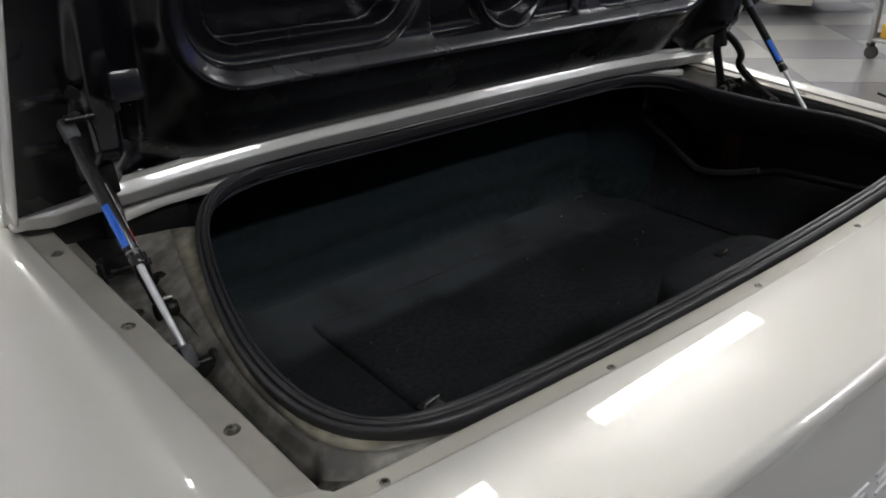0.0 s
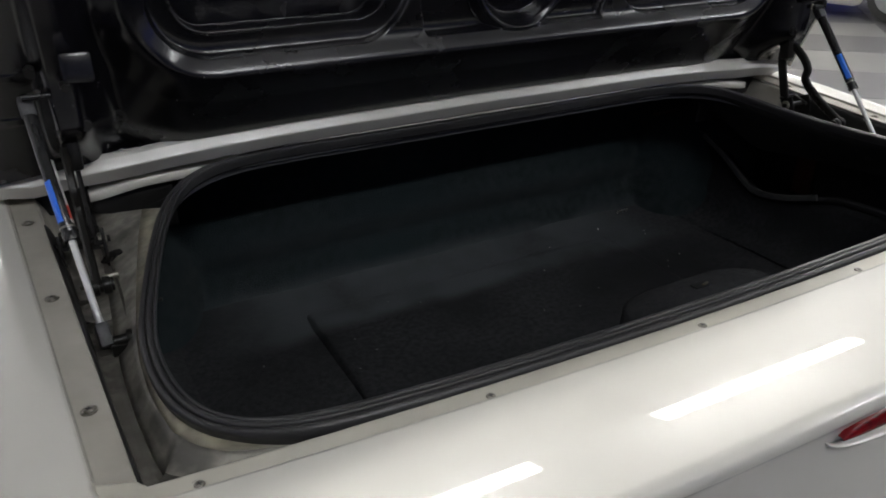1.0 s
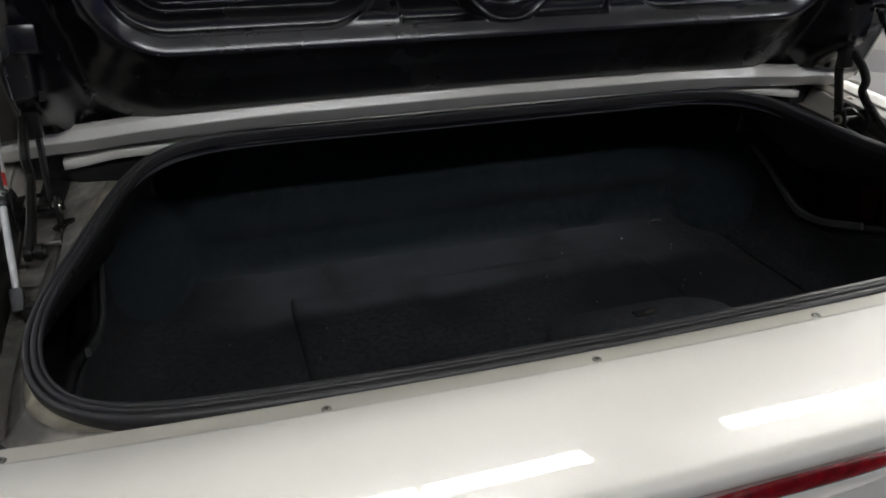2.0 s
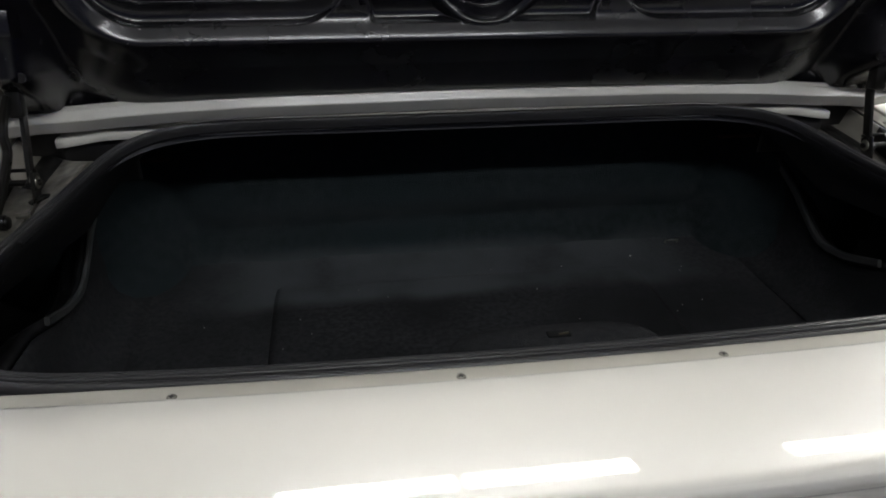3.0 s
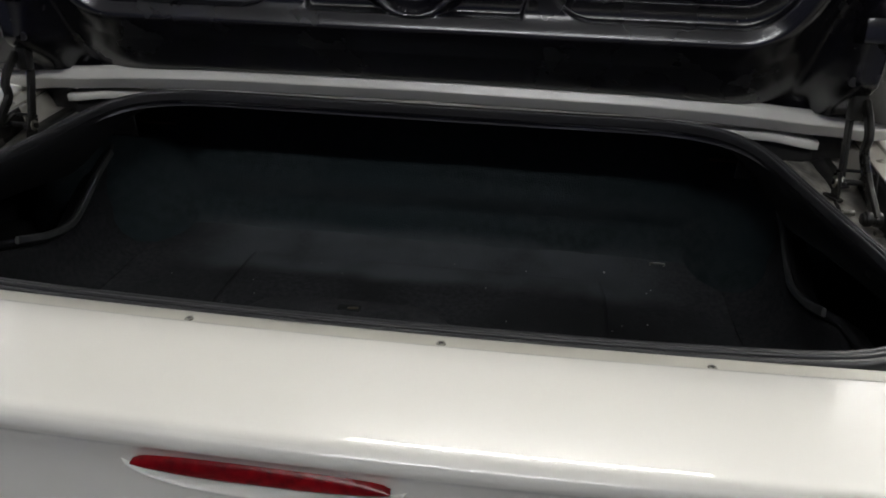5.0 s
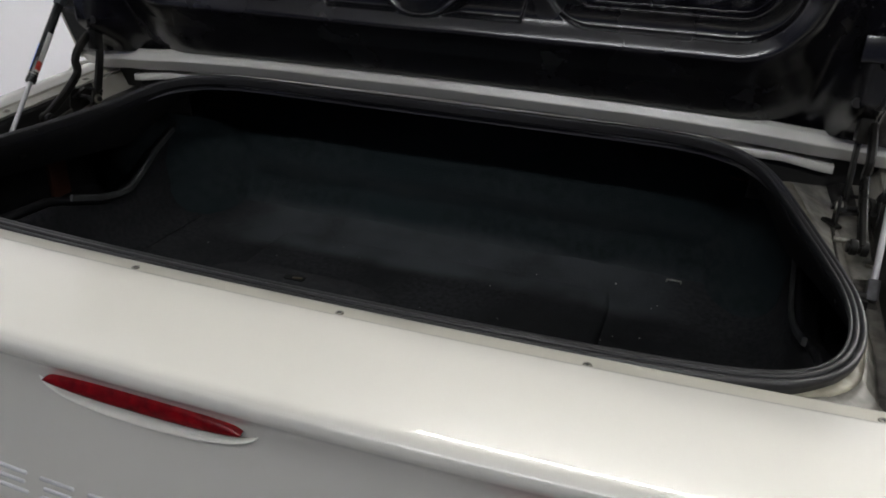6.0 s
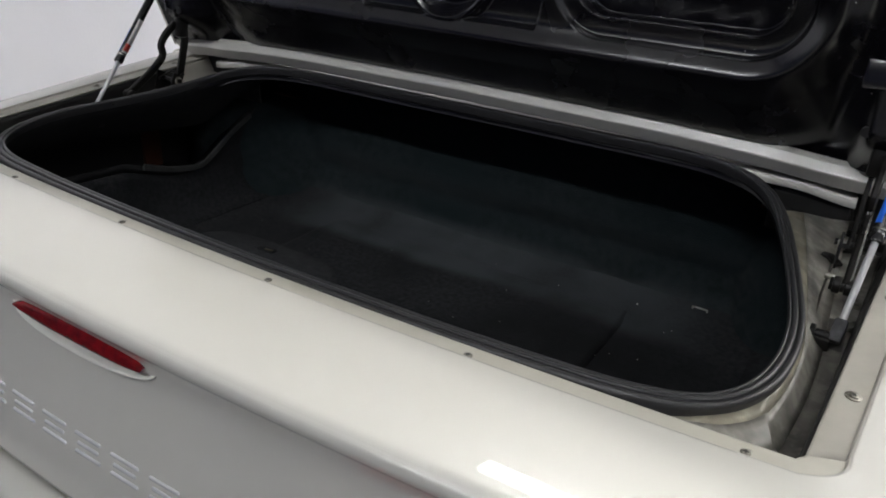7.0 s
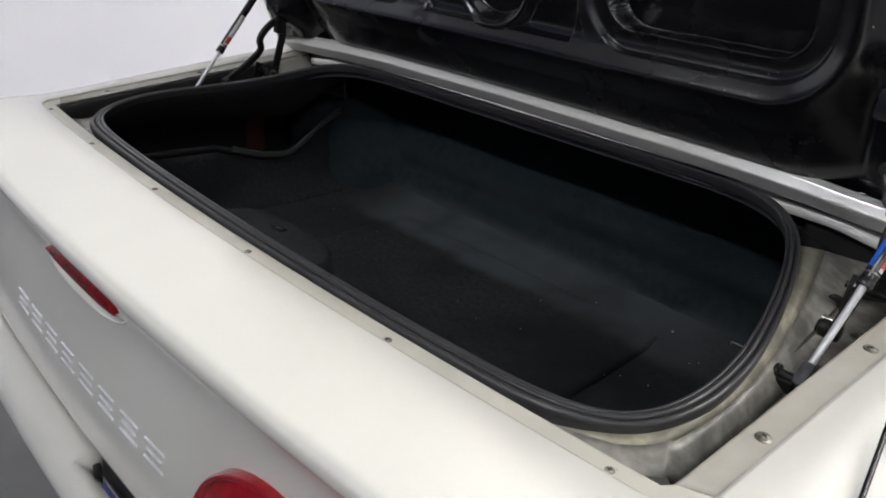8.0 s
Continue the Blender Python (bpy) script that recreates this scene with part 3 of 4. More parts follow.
def bulkhead(i, j):
    x, v = lerp(-0.86, 0.86, i / 160), j / 60
    a = abs(x)
    z = lerp(FLOOR_Z - 0.01, 0.95, v)
    y = 0.785 + 0.02 * v
    y -= 0.009 * math.exp(-((z - 0.745) / 0.022) ** 2) * (0.6 + 0.6 * noise.noise(Vector((x * 3, 1, 0))))
    y += 0.006 * math.exp(-((z - 0.70) / 0.02) ** 2)
    y -= 0.030 * max(0.0, (0.69 - z) / 0.075) ** 2
    sag = 0.79 + 0.008 * noise.noise(Vector((x * 6, 5, 0)))
    y += 0.006 * smooth(sag - 0.004, sag + 0.004, z)
    # carpet draped over the wheel arches
    r = ((max(a, 0.40) - 0.665) / 0.165) ** 2 + ((z - 0.685) / 0.17) ** 2
    if a < 0.80:
        y -= 0.115 * max(0.0, 1.0 - r) ** 0.7
    y -= 0.06 * smooth(0.60, 0.70, a) * smooth(0.88, 0.80, z)
    # folds
    y -= 0.006 * math.exp(-((a - 0.45 - 0.5 * (0.85 - z)) / 0.012) ** 2) * smooth(0.72, 0.80, z)
    y += 0.005 * noise.noise(Vector((x * 7, z * 8, 0))) + 0.0015 * noise.noise(Vector((x * 30, z * 30, 4)))
    return x, y, z


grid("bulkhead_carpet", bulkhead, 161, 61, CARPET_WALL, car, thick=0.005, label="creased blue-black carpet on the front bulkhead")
for sign in (-1, 1):
    # side liner with a stepped moulded edge round an open pocket
    def edge_z(y):
        return table([(0.05, 0.775), (0.36, 0.765), (0.44, 0.738), (0.48, 0.725), (0.53, 0.719), (0.56, 0.723), (0.60, 0.748), (0.64, 0.775), (0.69, 0.800), (0.80, 0.85)], y)

    def low_liner(i, j):
        y = lerp(0.06, 0.80, i / 60)
        e = edge_z(y)
        rows = [(0.560, FLOOR_Z - 0.003), (0.590, FLOOR_Z + 0.004), (0.612, FLOOR_Z + 0.022), (0.624, FLOOR_Z + 0.050), (0.630, e - 0.030), (0.633, e - 0.013)]
        x, z = rows[j]
        x += 0.004 * noise.noise(Vector((y * 9, z * 9, sign)))
        return sign * x, y, z
    grid("side_carpet", low_liner, 61, 6, CARPET, car, thick=0.003, label="black carpet turned up along the side")

    def liner(i, j):
        y = lerp(0.06, 0.80, i / 60)
        e = edge_z(y)
        rows = [(0.634, e - 0.014), (0.629, e - 0.006), (0.629, e), (0.634, e + 0.004), (0.642, e + 0.001), (0.646, e - 0.008), (0.66, e - 0.010), (0.67, e - 0.02), (0.69, e - 0.08)]
        x, z = rows[j]
        return sign * x, y, z
    grid("side_liner", liner, 61, 9, LINER, car, thick=0.003, label="black moulded liner with a stepped edge")

    def well(i, j):
        y = lerp(0.03, 0.86, i / 20)
        rows = [(0.69, 0.60), (0.86, 0.60), (0.875, 0.62), (0.88, 0.74), (0.87, 0.83), (0.82, 0.838), (0.70, 0.838)]
        x, z = rows[j]
        return sign * x, y, z
    grid("side_pocket", well, 21, 7, LINER, car, thick=0.003, label="deep black side pocket")
    bar("liner_trim", [(sign * 0.624, y, edge_z(y) + 0.003) for y in (0.40, 0.44, 0.47, 0.50, 0.53, 0.555, 0.58, 0.61, 0.64, 0.67, 0.70)], 0.013, 0.007, (1, 0, 0), TRIM, car, "grey stepped edge of the liner", n=50)
    bm = bmesh.new()
    box(bm, (0.075, 0.010, 0.004), pose(sign * 0.545, 0.745, 0.860), 0.001)
    part("bare_edge", bm, BROWN, car, "bare brown panel edge above the carpet")
    bm = bmesh.new()
    box(bm, (0.012, 0.05, 0.13), Matrix.Translation((sign * 0.868, 0.603, 0.71)), 0.003)
    part("bare_patch", bm, BROWN, car, "bare brown composite panel in the side pocket")


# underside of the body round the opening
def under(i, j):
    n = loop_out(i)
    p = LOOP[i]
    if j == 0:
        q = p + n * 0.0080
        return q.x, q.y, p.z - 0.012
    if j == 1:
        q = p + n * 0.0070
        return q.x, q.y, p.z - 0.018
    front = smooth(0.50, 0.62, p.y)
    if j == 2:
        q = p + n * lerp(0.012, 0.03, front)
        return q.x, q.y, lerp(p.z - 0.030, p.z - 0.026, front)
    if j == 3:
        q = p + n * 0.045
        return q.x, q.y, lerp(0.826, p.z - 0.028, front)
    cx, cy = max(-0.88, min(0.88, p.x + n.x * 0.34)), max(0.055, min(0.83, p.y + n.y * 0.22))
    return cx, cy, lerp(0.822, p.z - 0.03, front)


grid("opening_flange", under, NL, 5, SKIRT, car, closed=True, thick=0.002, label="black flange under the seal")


def back_wall(i, j):
    x = lerp(-0.86, 0.86, i / 40)
    return x, 0.062 + 0.02 * (j / 8), lerp(0.845, FLOOR_Z - 0.01, j / 8)


grid("rear_liner", back_wall, 41, 9, CARPET, car, thick=0.004)


# carpeted cover over the latch, against the rear wall
def latch_cover(i, j):
    a, b = i / 40, j / 16
    ang = math.pi * a
    w, d = 0.122, 0.103
    k = abs(math.cos(ang)) ** 0.48 * (1 if math.cos(ang) > 0 else -1)
    s = math.sin(ang) ** 0.48
    if b < 0.5:
        f = 1.0 + 0.12 * (1 - b / 0.5)
        z = lerp(FLOOR_Z, 0.845, b / 0.5)
    else:
        c = (b - 0.5) / 0.5
        f = 1.0 - c if c > 0.16 else 1.0 - 0.4 * c
        z = 0.845 + 0.010 * smooth(0, 0.35, c)
    return w * k * f, 0.055 + d * s * f, z


cover = grid("latch_cover", latch_cover, 41, 17, CARPET, car, label="carpeted hump over the trunk latch")
bm = bmesh.new()
box(bm, (0.026, 0.012, 0.003), Matrix.Translation((0.004, 0.122, 0.8555)), 0.0014)
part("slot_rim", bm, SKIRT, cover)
bm = bmesh.new()
box(bm, (0.012, 0.003, 0.002), pose(0.009, 0.120, 0.8572, 0, 0, 12), 0.0008)
part("striker", bm, BRASS, cover, "brass-toned latch striker")

# cargo anchors on the floor and specks of lint
def anchor(x, y, turn):
    root = empty("cargo_anchor", car, pose(x, y, FLOOR_Z + 0.002, 0, 0, turn))
    bm = bmesh.new()
    box(bm, (0.034, 0.026, 0.004), Matrix.Translation((0, 0, 0.002)), 0.0015)
    part("base", bm, NYLON, root)
    pts = [(-0.013, 0, 0.003), (-0.013, -0.003, 0.012), (-0.0125, -0.004, 0.0135), (0, -0.004, 0.014), (0.0125, -0.004, 0.0135), (0.013, -0.003, 0.012), (0.013, 0, 0.003)]
    bar("loop", pts, 0.003, 0.003, (0, 1, 0), STUD, root, n=40)


anchor(0.449, 0.756, 0)
anchor(-0.327, 0.361, 8)
# loose connector and seal joint
bm = bmesh.new()
box(bm, (0.010, 0.007, 0.006), pose(-0.480, 0.081, 0.8665, 10, 0, 25), 0.0015)
box(bm, (0.004, 0.010, 0.004), pose(-0.485, 0.080, 0.868, 30, 0, 40), 0.0012)
part("wire_connector", bm, ORANGE, car, "orange plug of the lamp wiring")
bm = bmesh.new()
box(bm, (0.014, 0.0025, 0.004), pose(-0.607, 0.336, 0.9015, 0, 0, -12), 0.0008)
part("seal_joint", bm, INNER_BLACK, car)
LINT = mat("pale_lint", (0.5, 0.5, 0.48), 0.9, color2=(0.4, 0.4, 0.4), scale=100.0)
bm = bmesh.new()
rng = random.Random(4)
for x, y, r in [(0.346, 0.713, 0.0022)] + [(rng.uniform(-0.5, 0.5), rng.uniform(0.25, 0.74), rng.uniform(0.0006, 0.0011)) for _ in range(26)]:
    bmesh.ops.create_icosphere(bm, subdivisions=1, radius=r, matrix=Matrix.Translation((x, y, FLOOR_Z + 0.006)))
tagged(part("lint_specks", bm, LINT, None), "pale lint specks on the carpet", "lint", kind="stuff")

# ---- screws along the flange ----
def screw(x, y, tilt):
    z = top(x, y) - 0.0054
    root = empty("flange_screw", car, pose(x, y, z, 0, tilt, random.Random(x + y).uniform(0, 180)))
    bm = bmesh.new()
    cyl(bm, 0.0076, 0.0026, Matrix.Translation((0, 0, 0.0010)), 24, bevel=0.0008)
    part("washer", bm, SCREW, root)
    bm = bmesh.new()
    cyl(bm, 0.0050, 0.0024, Matrix.Translation((0, 0, 0.0026)), 24, 0.0040, bevel=0.0006)
    part("head", bm, SCREW, root)
    bm = bmesh.new()
    for a in (0, 90):
        box(bm, (0.0048, 0.0011, 0.0006), pose(0, 0, 0.0038, 0, 0, a))
    part("cross_slot", bm, INNER_BLACK, root)


for x, y in ((0.125, 0.003), (0.375, 0.0115), (0.626, 0.0325)):
    screw(x, y, 0)
    screw(-x, y, 0)
for x, y in ((0.6915, 0.166), (0.7065, 0.374), (0.7205, 0.578)):
    screw(x, y, -5)
    screw(-x, y, 5)
# ---- trunk lid, standing open ----
lid = tagged(empty("trunk_lid", car), "open trunk lid, black inside and cream outside")
LZ0, LZ1 = 1.003, 1.425


def rounded_box(x, z, cx, cz, hx, hz, r):
    qx, qz = abs(x - cx) - hx + r, abs(z - cz) - hz + r
    return math.hypot(max(qx, 0), max(qz, 0)) + min(max(qx, qz), 0) - r


def ramp(u, r):
    return (u + math.hypot(u, r)) / 2


def lid_y(x, z):
    """Depth of the lid's inner panel at a height z above the ground."""
    a = abs(x)
    d = rounded_box(x, z, 0, 1.34, 0.572, 0.244, 0.108)
    side = smooth(0.58, 0.64, a)
    out, s = ramp(d, 0.008), ramp(-d, 0.008)
    # face below the raised ridge, folded once half-way down
    low = 1.10 * out - 0.23 * ramp(d - 0.040, 0.001)
    flank = 0.006 * smooth(0.0, 0.03, d) + 0.084 * smooth(1.058, 0.985, z)
    y = 0.513 + lerp(low, flank, side)
    # ledge above the ridge
    y += 0.95 * (s - ramp(s - 0.031, 0.008))
    if d < -0.02:
        # pockets between the ribs
        big = rounded_box(a, z, 0.365, 1.30, 0.175, 0.181, 0.075)
        ring = math.hypot(x, z - 1.205)
        tri = max(1.119 - z, a - 0.160 - 0.25 * (z - 1.119), 0.094 - ring, z - 1.40)
        y += 0.012 * smooth(0.002, -0.003, big) + 0.045 * smooth(-0.030, -0.0325, big) - 0.002 * smooth(0.0025, 0.0, abs(big + 0.0285))
        y += 0.014 * smooth(0.002, -0.004, tri)
        y += 0.026 * smooth(0.080, 0.068, ring) - 0.008 * smooth(0.042, 0.036, ring)
        y -= 0.006 * smooth(0.010, 0.0, abs(ring - 0.087))
    # the upper part leans back over the opening
    y -= 0.33 * ramp(z - 1.122, 0.012)
    # straight outer flank with two pressed beads beside the strut's upper end
    outer = 0.605 - 0.467 * (z - 0.972)
    for zb in (1.118, 1.062):
        outer -= 0.0028 * smooth(1.0, 0.2, max(abs(a - 0.708) / 0.026, abs(z - zb) / 0.008))
    return lerp(y, outer, smooth(0.660, 0.676, a))


def lid_half_width(z):
    """The lid grows narrower towards its hinged end."""
    return 0.752 - 0.095 * (z - 0.972)


EDGE_DROP = [(-0.1, 1.004), (0.0, 1.004), (0.34, 1.001), (0.45, 0.997), (0.53, 0.993), (0.61, 0.986), (0.67, 0.985), (0.72, 0.977), (0.80, 0.967)]


def bottom_edge(x):
    return sum(table(EDGE_DROP, abs(x) + d) for d in (-0.03, -0.015, 0.0, 0.015, 0.03)) / 5


NX, NZ = 601, 331


def inner(i, j):
    x = lerp(-0.742, 0.742, i / (NX - 1))
    f = j / (NZ - 1)
    z = lerp(bottom_edge(x), LZ1, f ** 1.2)
    y = lid_y(x, z)
    if abs(x) > 0.68:
        x = math.copysign(lerp(0.68, lid_half_width(z) - 0.005, (abs(x) - 0.68) / 0.062), x)
    if j == 0:
        y = 0.612 + 0.02 * x * x
    return x, y, z


grid("inner_panel", inner, NX, NZ, BLACK, lid, label="black ribbed inner panel with pressed pockets")


def rim(i, j):
    x = lerp(-0.752, 0.752, i / 100)
    e = bottom_edge(x)
    rows = [(0.613, 0.005), (0.6095, 0.0012), (0.6075, 0.0), (0.6060, -0.0010), (0.6056, -0.0018), (0.5996, -0.0118), (0.5990, -0.0128), (0.5984, -0.0142), (0.5986, -0.0156), (0.5993, -0.0166), (0.6120, -0.0328), (0.6127, -0.0338), (0.616, -0.0360), (0.64, -0.041), (0.665, -0.040), (0.70, -0.03), (0.72, 0.0), (0.72, 0.03)]
    y, dz = rows[j]
    lift = 0.012 * smooth(0.70, 0.752, abs(x))
    return x, y + 0.02 * x * x, e + dz + lift


grid("lower_rim", rim, 101, 18, PAINT, lid, thick=0.002, label="glossy cream painted rim of the lid")


def skin(i, j):
    x = lerp(-0.755, 0.755, i / 60)
    z = lerp(bottom_edge(x) - 0.02, LZ1 + 0.01, j / 30)
    x *= lid_half_width(z) / 0.752
    bulge = 0.05 + 0.045 * math.sin(math.pi * min(1, j / 30)) * (1 - (x / 0.8) ** 4)
    return x, 0.605 - 0.05 * (j / 30) + bulge - 0.33 * ramp(z - 1.15, 0.05), z


grid("outer_skin", skin, 61, 31, PAINT, lid, thick=0.003)
for sign in (-1, 1):
    def side_rim(i, j):
        z = lerp(bottom_edge(0.74) - 0.012, LZ1, i / 30)
        rows = [(-0.0055, 0.001), (-0.003, -0.003), (0.0, 0.002), (0.001, 0.03), (-0.001, 0.09)]
        x, dy = rows[j]
        return sign * (lid_half_width(z) + x), lid_y(0.742, z) + dy, z
    grid("side_rim", side_rim, 31, 5, PAINT, lid, thick=0.002)


def top_rim(i, j):
    x = lerp(-1, 1, i / 40) * lid_half_width(LZ1)
    return x, lerp(lid_y(0.742, LZ1), 0.52, j / 4), LZ1 + 0.008 * math.sin(math.pi * j / 4)


grid("top_rim", top_rim, 41, 5, PAINT, lid, thick=0.002)

# drilled holes and small pressed fittings on the lid's flanks
for sign in (-1, 1):
    bm = bmesh.new()
    cyl(bm, 0.0065, 0.004, pose(sign * 0.630, lid_y(0.63, 1.056) - 0.0005, 1.056, 90, 0, 0), 24)
    part("drilled_hole", bm, INNER_BLACK, lid)
    plate = empty("lid_bracket", lid)
    bm = bmesh.new()
    box(bm, (0.034, 0.040, 0.034), pose(sign * 0.628, 0.500, 1.130, -9, 0, 0), 0.004)
    part("plate", bm, BLACK, plate)
    for radius, length, x, y, z in ((0.0065, 0.034, 0.676, 0.518, 1.128), (0.0055, 0.022, 0.644, 0.490, 1.112)):
        bm = bmesh.new()
        cyl(bm, radius, length, pose(sign * x, y, z, 90, 0, 0), 6)
        part("bolt", bm, STEEL_BLACK, plate)

bm = bmesh.new()
rng = random.Random(11)
for _ in range(34):
    x, z = rng.choice((-1, 1)) * rng.uniform(0.42, 0.73), rng.uniform(1.02, 1.22)
    bmesh.ops.create_icosphere(bm, subdivisions=1, radius=rng.uniform(0.0003, 0.0007), matrix=Matrix.Translation((x, lid_y(x, z) - 0.0003, z)))
tagged(part("dust_specks", bm, LINT, None), "pale dust specks on the black lid", "dust", kind="stuff")

# ---- gas struts and hinges ----
for sign in (-1, 1):
    def P(x, y, z):
        return sign * x, y, z
    a, b = Vector(P(0.665, 0.327, 0.872)), Vector(P(0.688, 0.526, 1.097))
    way = (b - a).normalized()
    along = lambda s: a + (b - a) * s
    strut = empty("gas_strut", car)
    rod("piston_rod", along(0.06), along(0.44), 0.0040, ROD, strut, "polished steel piston rod")
    rod("cylinder", along(0.42), along(0.92), 0.0078, CYL, strut, "black strut cylinder", bevel=0.0015, seg=24)
    rod("end_cap", along(0.395), along(0.43), 0.0086, CYL, strut, bevel=0.001, seg=24)
    rod("band", along(0.445), along(0.452), 0.0084, STUD, strut)
    # labels wrap part of the cylinder
    east = Vector((1, 0, 0))
    east = (east - way * east.dot(way)).normalized()
    north = way.cross(east)
    for name, s0, s1, c, w, m in (("blue_label", 0.47, 0.64, 222, 36, BLUE), ("white_label", 0.46, 0.72, 365, 50, WHITE_LABEL), ("red_label", 0.475, 0.53, 355, 42, RED_LABEL)):
        r = 0.0081 + (0.0001 if m is RED_LABEL else 0)
        def wrap(i, j):
            ang = radians(c + w * (i / 10 * 2 - 1))
            return along(lerp(s0, s1, j / 2)) + east * r * math.cos(ang) + north * r * math.sin(ang)
        grid(name, wrap, 11, 3, m, strut)
    for s0, s1, w in ((-0.025, 0.068, 0.0145), (0.915, 1.0, 0.016)):
        bm = bmesh.new()
        box(bm, (w, w * 0.95, (b - a).length * (s1 - s0)), between(along(s0), along(s1)), 0.003)
        part("ball_socket", bm, NYLON, strut, "dark grey nylon end socket")
    bm = bmesh.new()
    cyl(bm, 0.006, 0.03, pose(sign * 0.652, 0.325, 0.870, 0, 90, 0), 16)
    cyl(bm, 0.010, 0.006, pose(sign * 0.641, 0.325, 0.870, 0, 90, 0), 20, bevel=0.001)
    part("ball_stud", bm, STEEL_BLACK, strut)
    rod("top_stud", P(0.688, 0.518, 1.097), P(0.672, 0.530, 1.099), 0.005, STUD, strut)
    rod("lid_pin", P(0.66, 0.512, 1.100), P(0.69, 0.512, 1.100), 0.004, CYL, strut)

    hinge = empty("lid_hinge", car)
    bm = bmesh.new()
    box(bm, (0.052, 0.185, 0.005), pose(sign * 0.662, 0.415, 0.862, 4.2, 0, sign * -2), 0.002)
    part("base_plate", bm, HINGE_PLATE, hinge, "dusty worn steel hinge plate")
    for fx in (0.638, 0.687):
        bar("side_flange", [P(fx, 0.330, 0.862), P(fx, 0.36, 0.866), P(fx - 0.001, 0.41, 0.870), P(fx - 0.001, 0.46, 0.876), P(fx, 0.50, 0.884)], 0.016, 0.003, (1, 0, 0), HINGE_PLATE, hinge)
    bm = bmesh.new()
    box(bm, (0.034, 0.016, 0.016), pose(sign * 0.645, 0.322, 0.862), 0.003)
    part("foot_block", bm, STEEL_BLACK, hinge)
    for bx, by in ((0.676, 0.375), (0.680, 0.43), (0.672, 0.47)):
        bm = bmesh.new()
        cyl(bm, 0.0085, 0.006, pose(sign * bx, by, 0.868 + 0.07 * (by - 0.41)), 6, bevel=0.0008)
        part("bolt_head", bm, STUD, hinge)
    # pivot bracket with two ears and a cross pin
    for ex in (0.640, 0.690):
        bar("ear", [P(ex, 0.505, 0.872), P(ex, 0.512, 0.905), P(ex, 0.520, 0.925)], 0.026, 0.004, (1, 0, 0), STEEL_BLACK, hinge, n=10)
    for bx in (0.650, 0.663):
        rod("pivot_boss", P(bx - 0.0045, 0.412, 0.897), P(bx + 0.0045, 0.412, 0.897), 0.0105, STEEL_BLACK, hinge, bevel=0.0015)
    bar("shackle", [P(0.646, 0.506, 0.912), P(0.646, 0.530, 0.921), P(0.650, 0.537, 0.923), P(0.680, 0.537, 0.923), P(0.685, 0.530, 0.921), P(0.685, 0.506, 0.912)], 0.009, 0.005, (0, 0.35, 1), STEEL_BLACK, hinge, n=40)
    rod("cross_pin", P(0.632, 0.517, 0.912), P(0.700, 0.517, 0.912), 0.0045, STEEL_BLACK, hinge)
    rod("pin_collar", P(0.636, 0.517, 0.912), P(0.646, 0.517, 0.912), 0.009, STUD, hinge, bevel=0.001)
    bar("release_tab", [P(0.644, 0.495, 0.889), P(0.632, 0.508, 0.893), P(0.618, 0.508, 0.893), P(0.612, 0.506, 0.892)], 0.014, 0.004, (0, 0, 1), STEEL_BLACK, hinge)
    bar("straight_arm", [P(0.650, 0.530, 0.915), P(0.650, 0.545, 0.965), P(0.650, 0.553, 0.995), P(0.650, 0.553, 1.03)], 0.018, 0.006, (1, 0, 0), STEEL_BLACK, hinge)
    bm = bmesh.new()
    box(bm, (0.020, 0.022, 0.045), pose(sign * 0.652, 0.548, 1.020, -8, 0, 0), 0.004)
    part("knuckle", bm, STEEL_BLACK, hinge)
    bar("goose_arm", [P(0.660, 0.408, 0.898), P(0.660, 0.436, 0.914), P(0.660, 0.468, 0.934), P(0.660, 0.500, 0.962), P(0.660, 0.500, 0.985), P(0.660, 0.514, 1.005), P(0.660, 0.540, 1.025)],
        0.015, 0.010, (1, 0, 0), STEEL_BLACK, hinge, "curved black hinge arm", n=40)
    rod("arm_pivot", P(0.642, 0.412, 0.897), P(0.668, 0.412, 0.897), 0.008, STEEL_BLACK, hinge, bevel=0.001)
    rod("stop_pin", P(0.634, 0.455, 0.888), P(0.650, 0.455, 0.888), 0.004, STUD, hinge)

# ---- tail ----
def tail_y(x, z):
    """Depth of the fascia below the deck's lip."""
    rows = sorted((zz, o) for o, zz in BELOW)
    return -0.154 + 0.08 * x * x - table(rows, z)


brake = empty("high_brake_light", car)


def lens(i, j):
    x = lerp(-0.108, 0.108, i / 40)
    h = 0.0088 * (1 - (abs(x) / 0.1085) ** 2.6) ** 0.5 + 0.0005
    ang = radians(lerp(-90, 90, j / 10))
    zc = 0.857 - 0.1 * x * x
    return x, tail_y(x, 0.855) - 0.002 - 0.006 * math.cos(ang) + 0.25 * (h * math.sin(ang)), zc + h * math.sin(ang)


grid("lens", lens, 41, 11, RED_DARK, brake, label="dark red lens")


def scoop(i, j):
    x = lerp(-0.122, 0.122, i / 48)
    e = (1 - (abs(x) / 0.1225) ** 2.4) ** 0.5
    low = 0.857 - 0.0165 * e
    rows = [(0.006, 0.002), (-0.004, -0.001), (-0.012, -0.004), (-0.0165, -0.0065), (-0.018, -0.0085), (-0.0172, -0.0115), (-0.012, -0.017), (-0.003, -0.0235), (0.004, -0.028)]
    dy, dz = rows[j]
    return x, tail_y(x, 0.845) + 0.003 + 0.58 * (dy - 0.003) * e ** 0.6, low + 0.55 * dz * (0.2 + 0.8 * e)


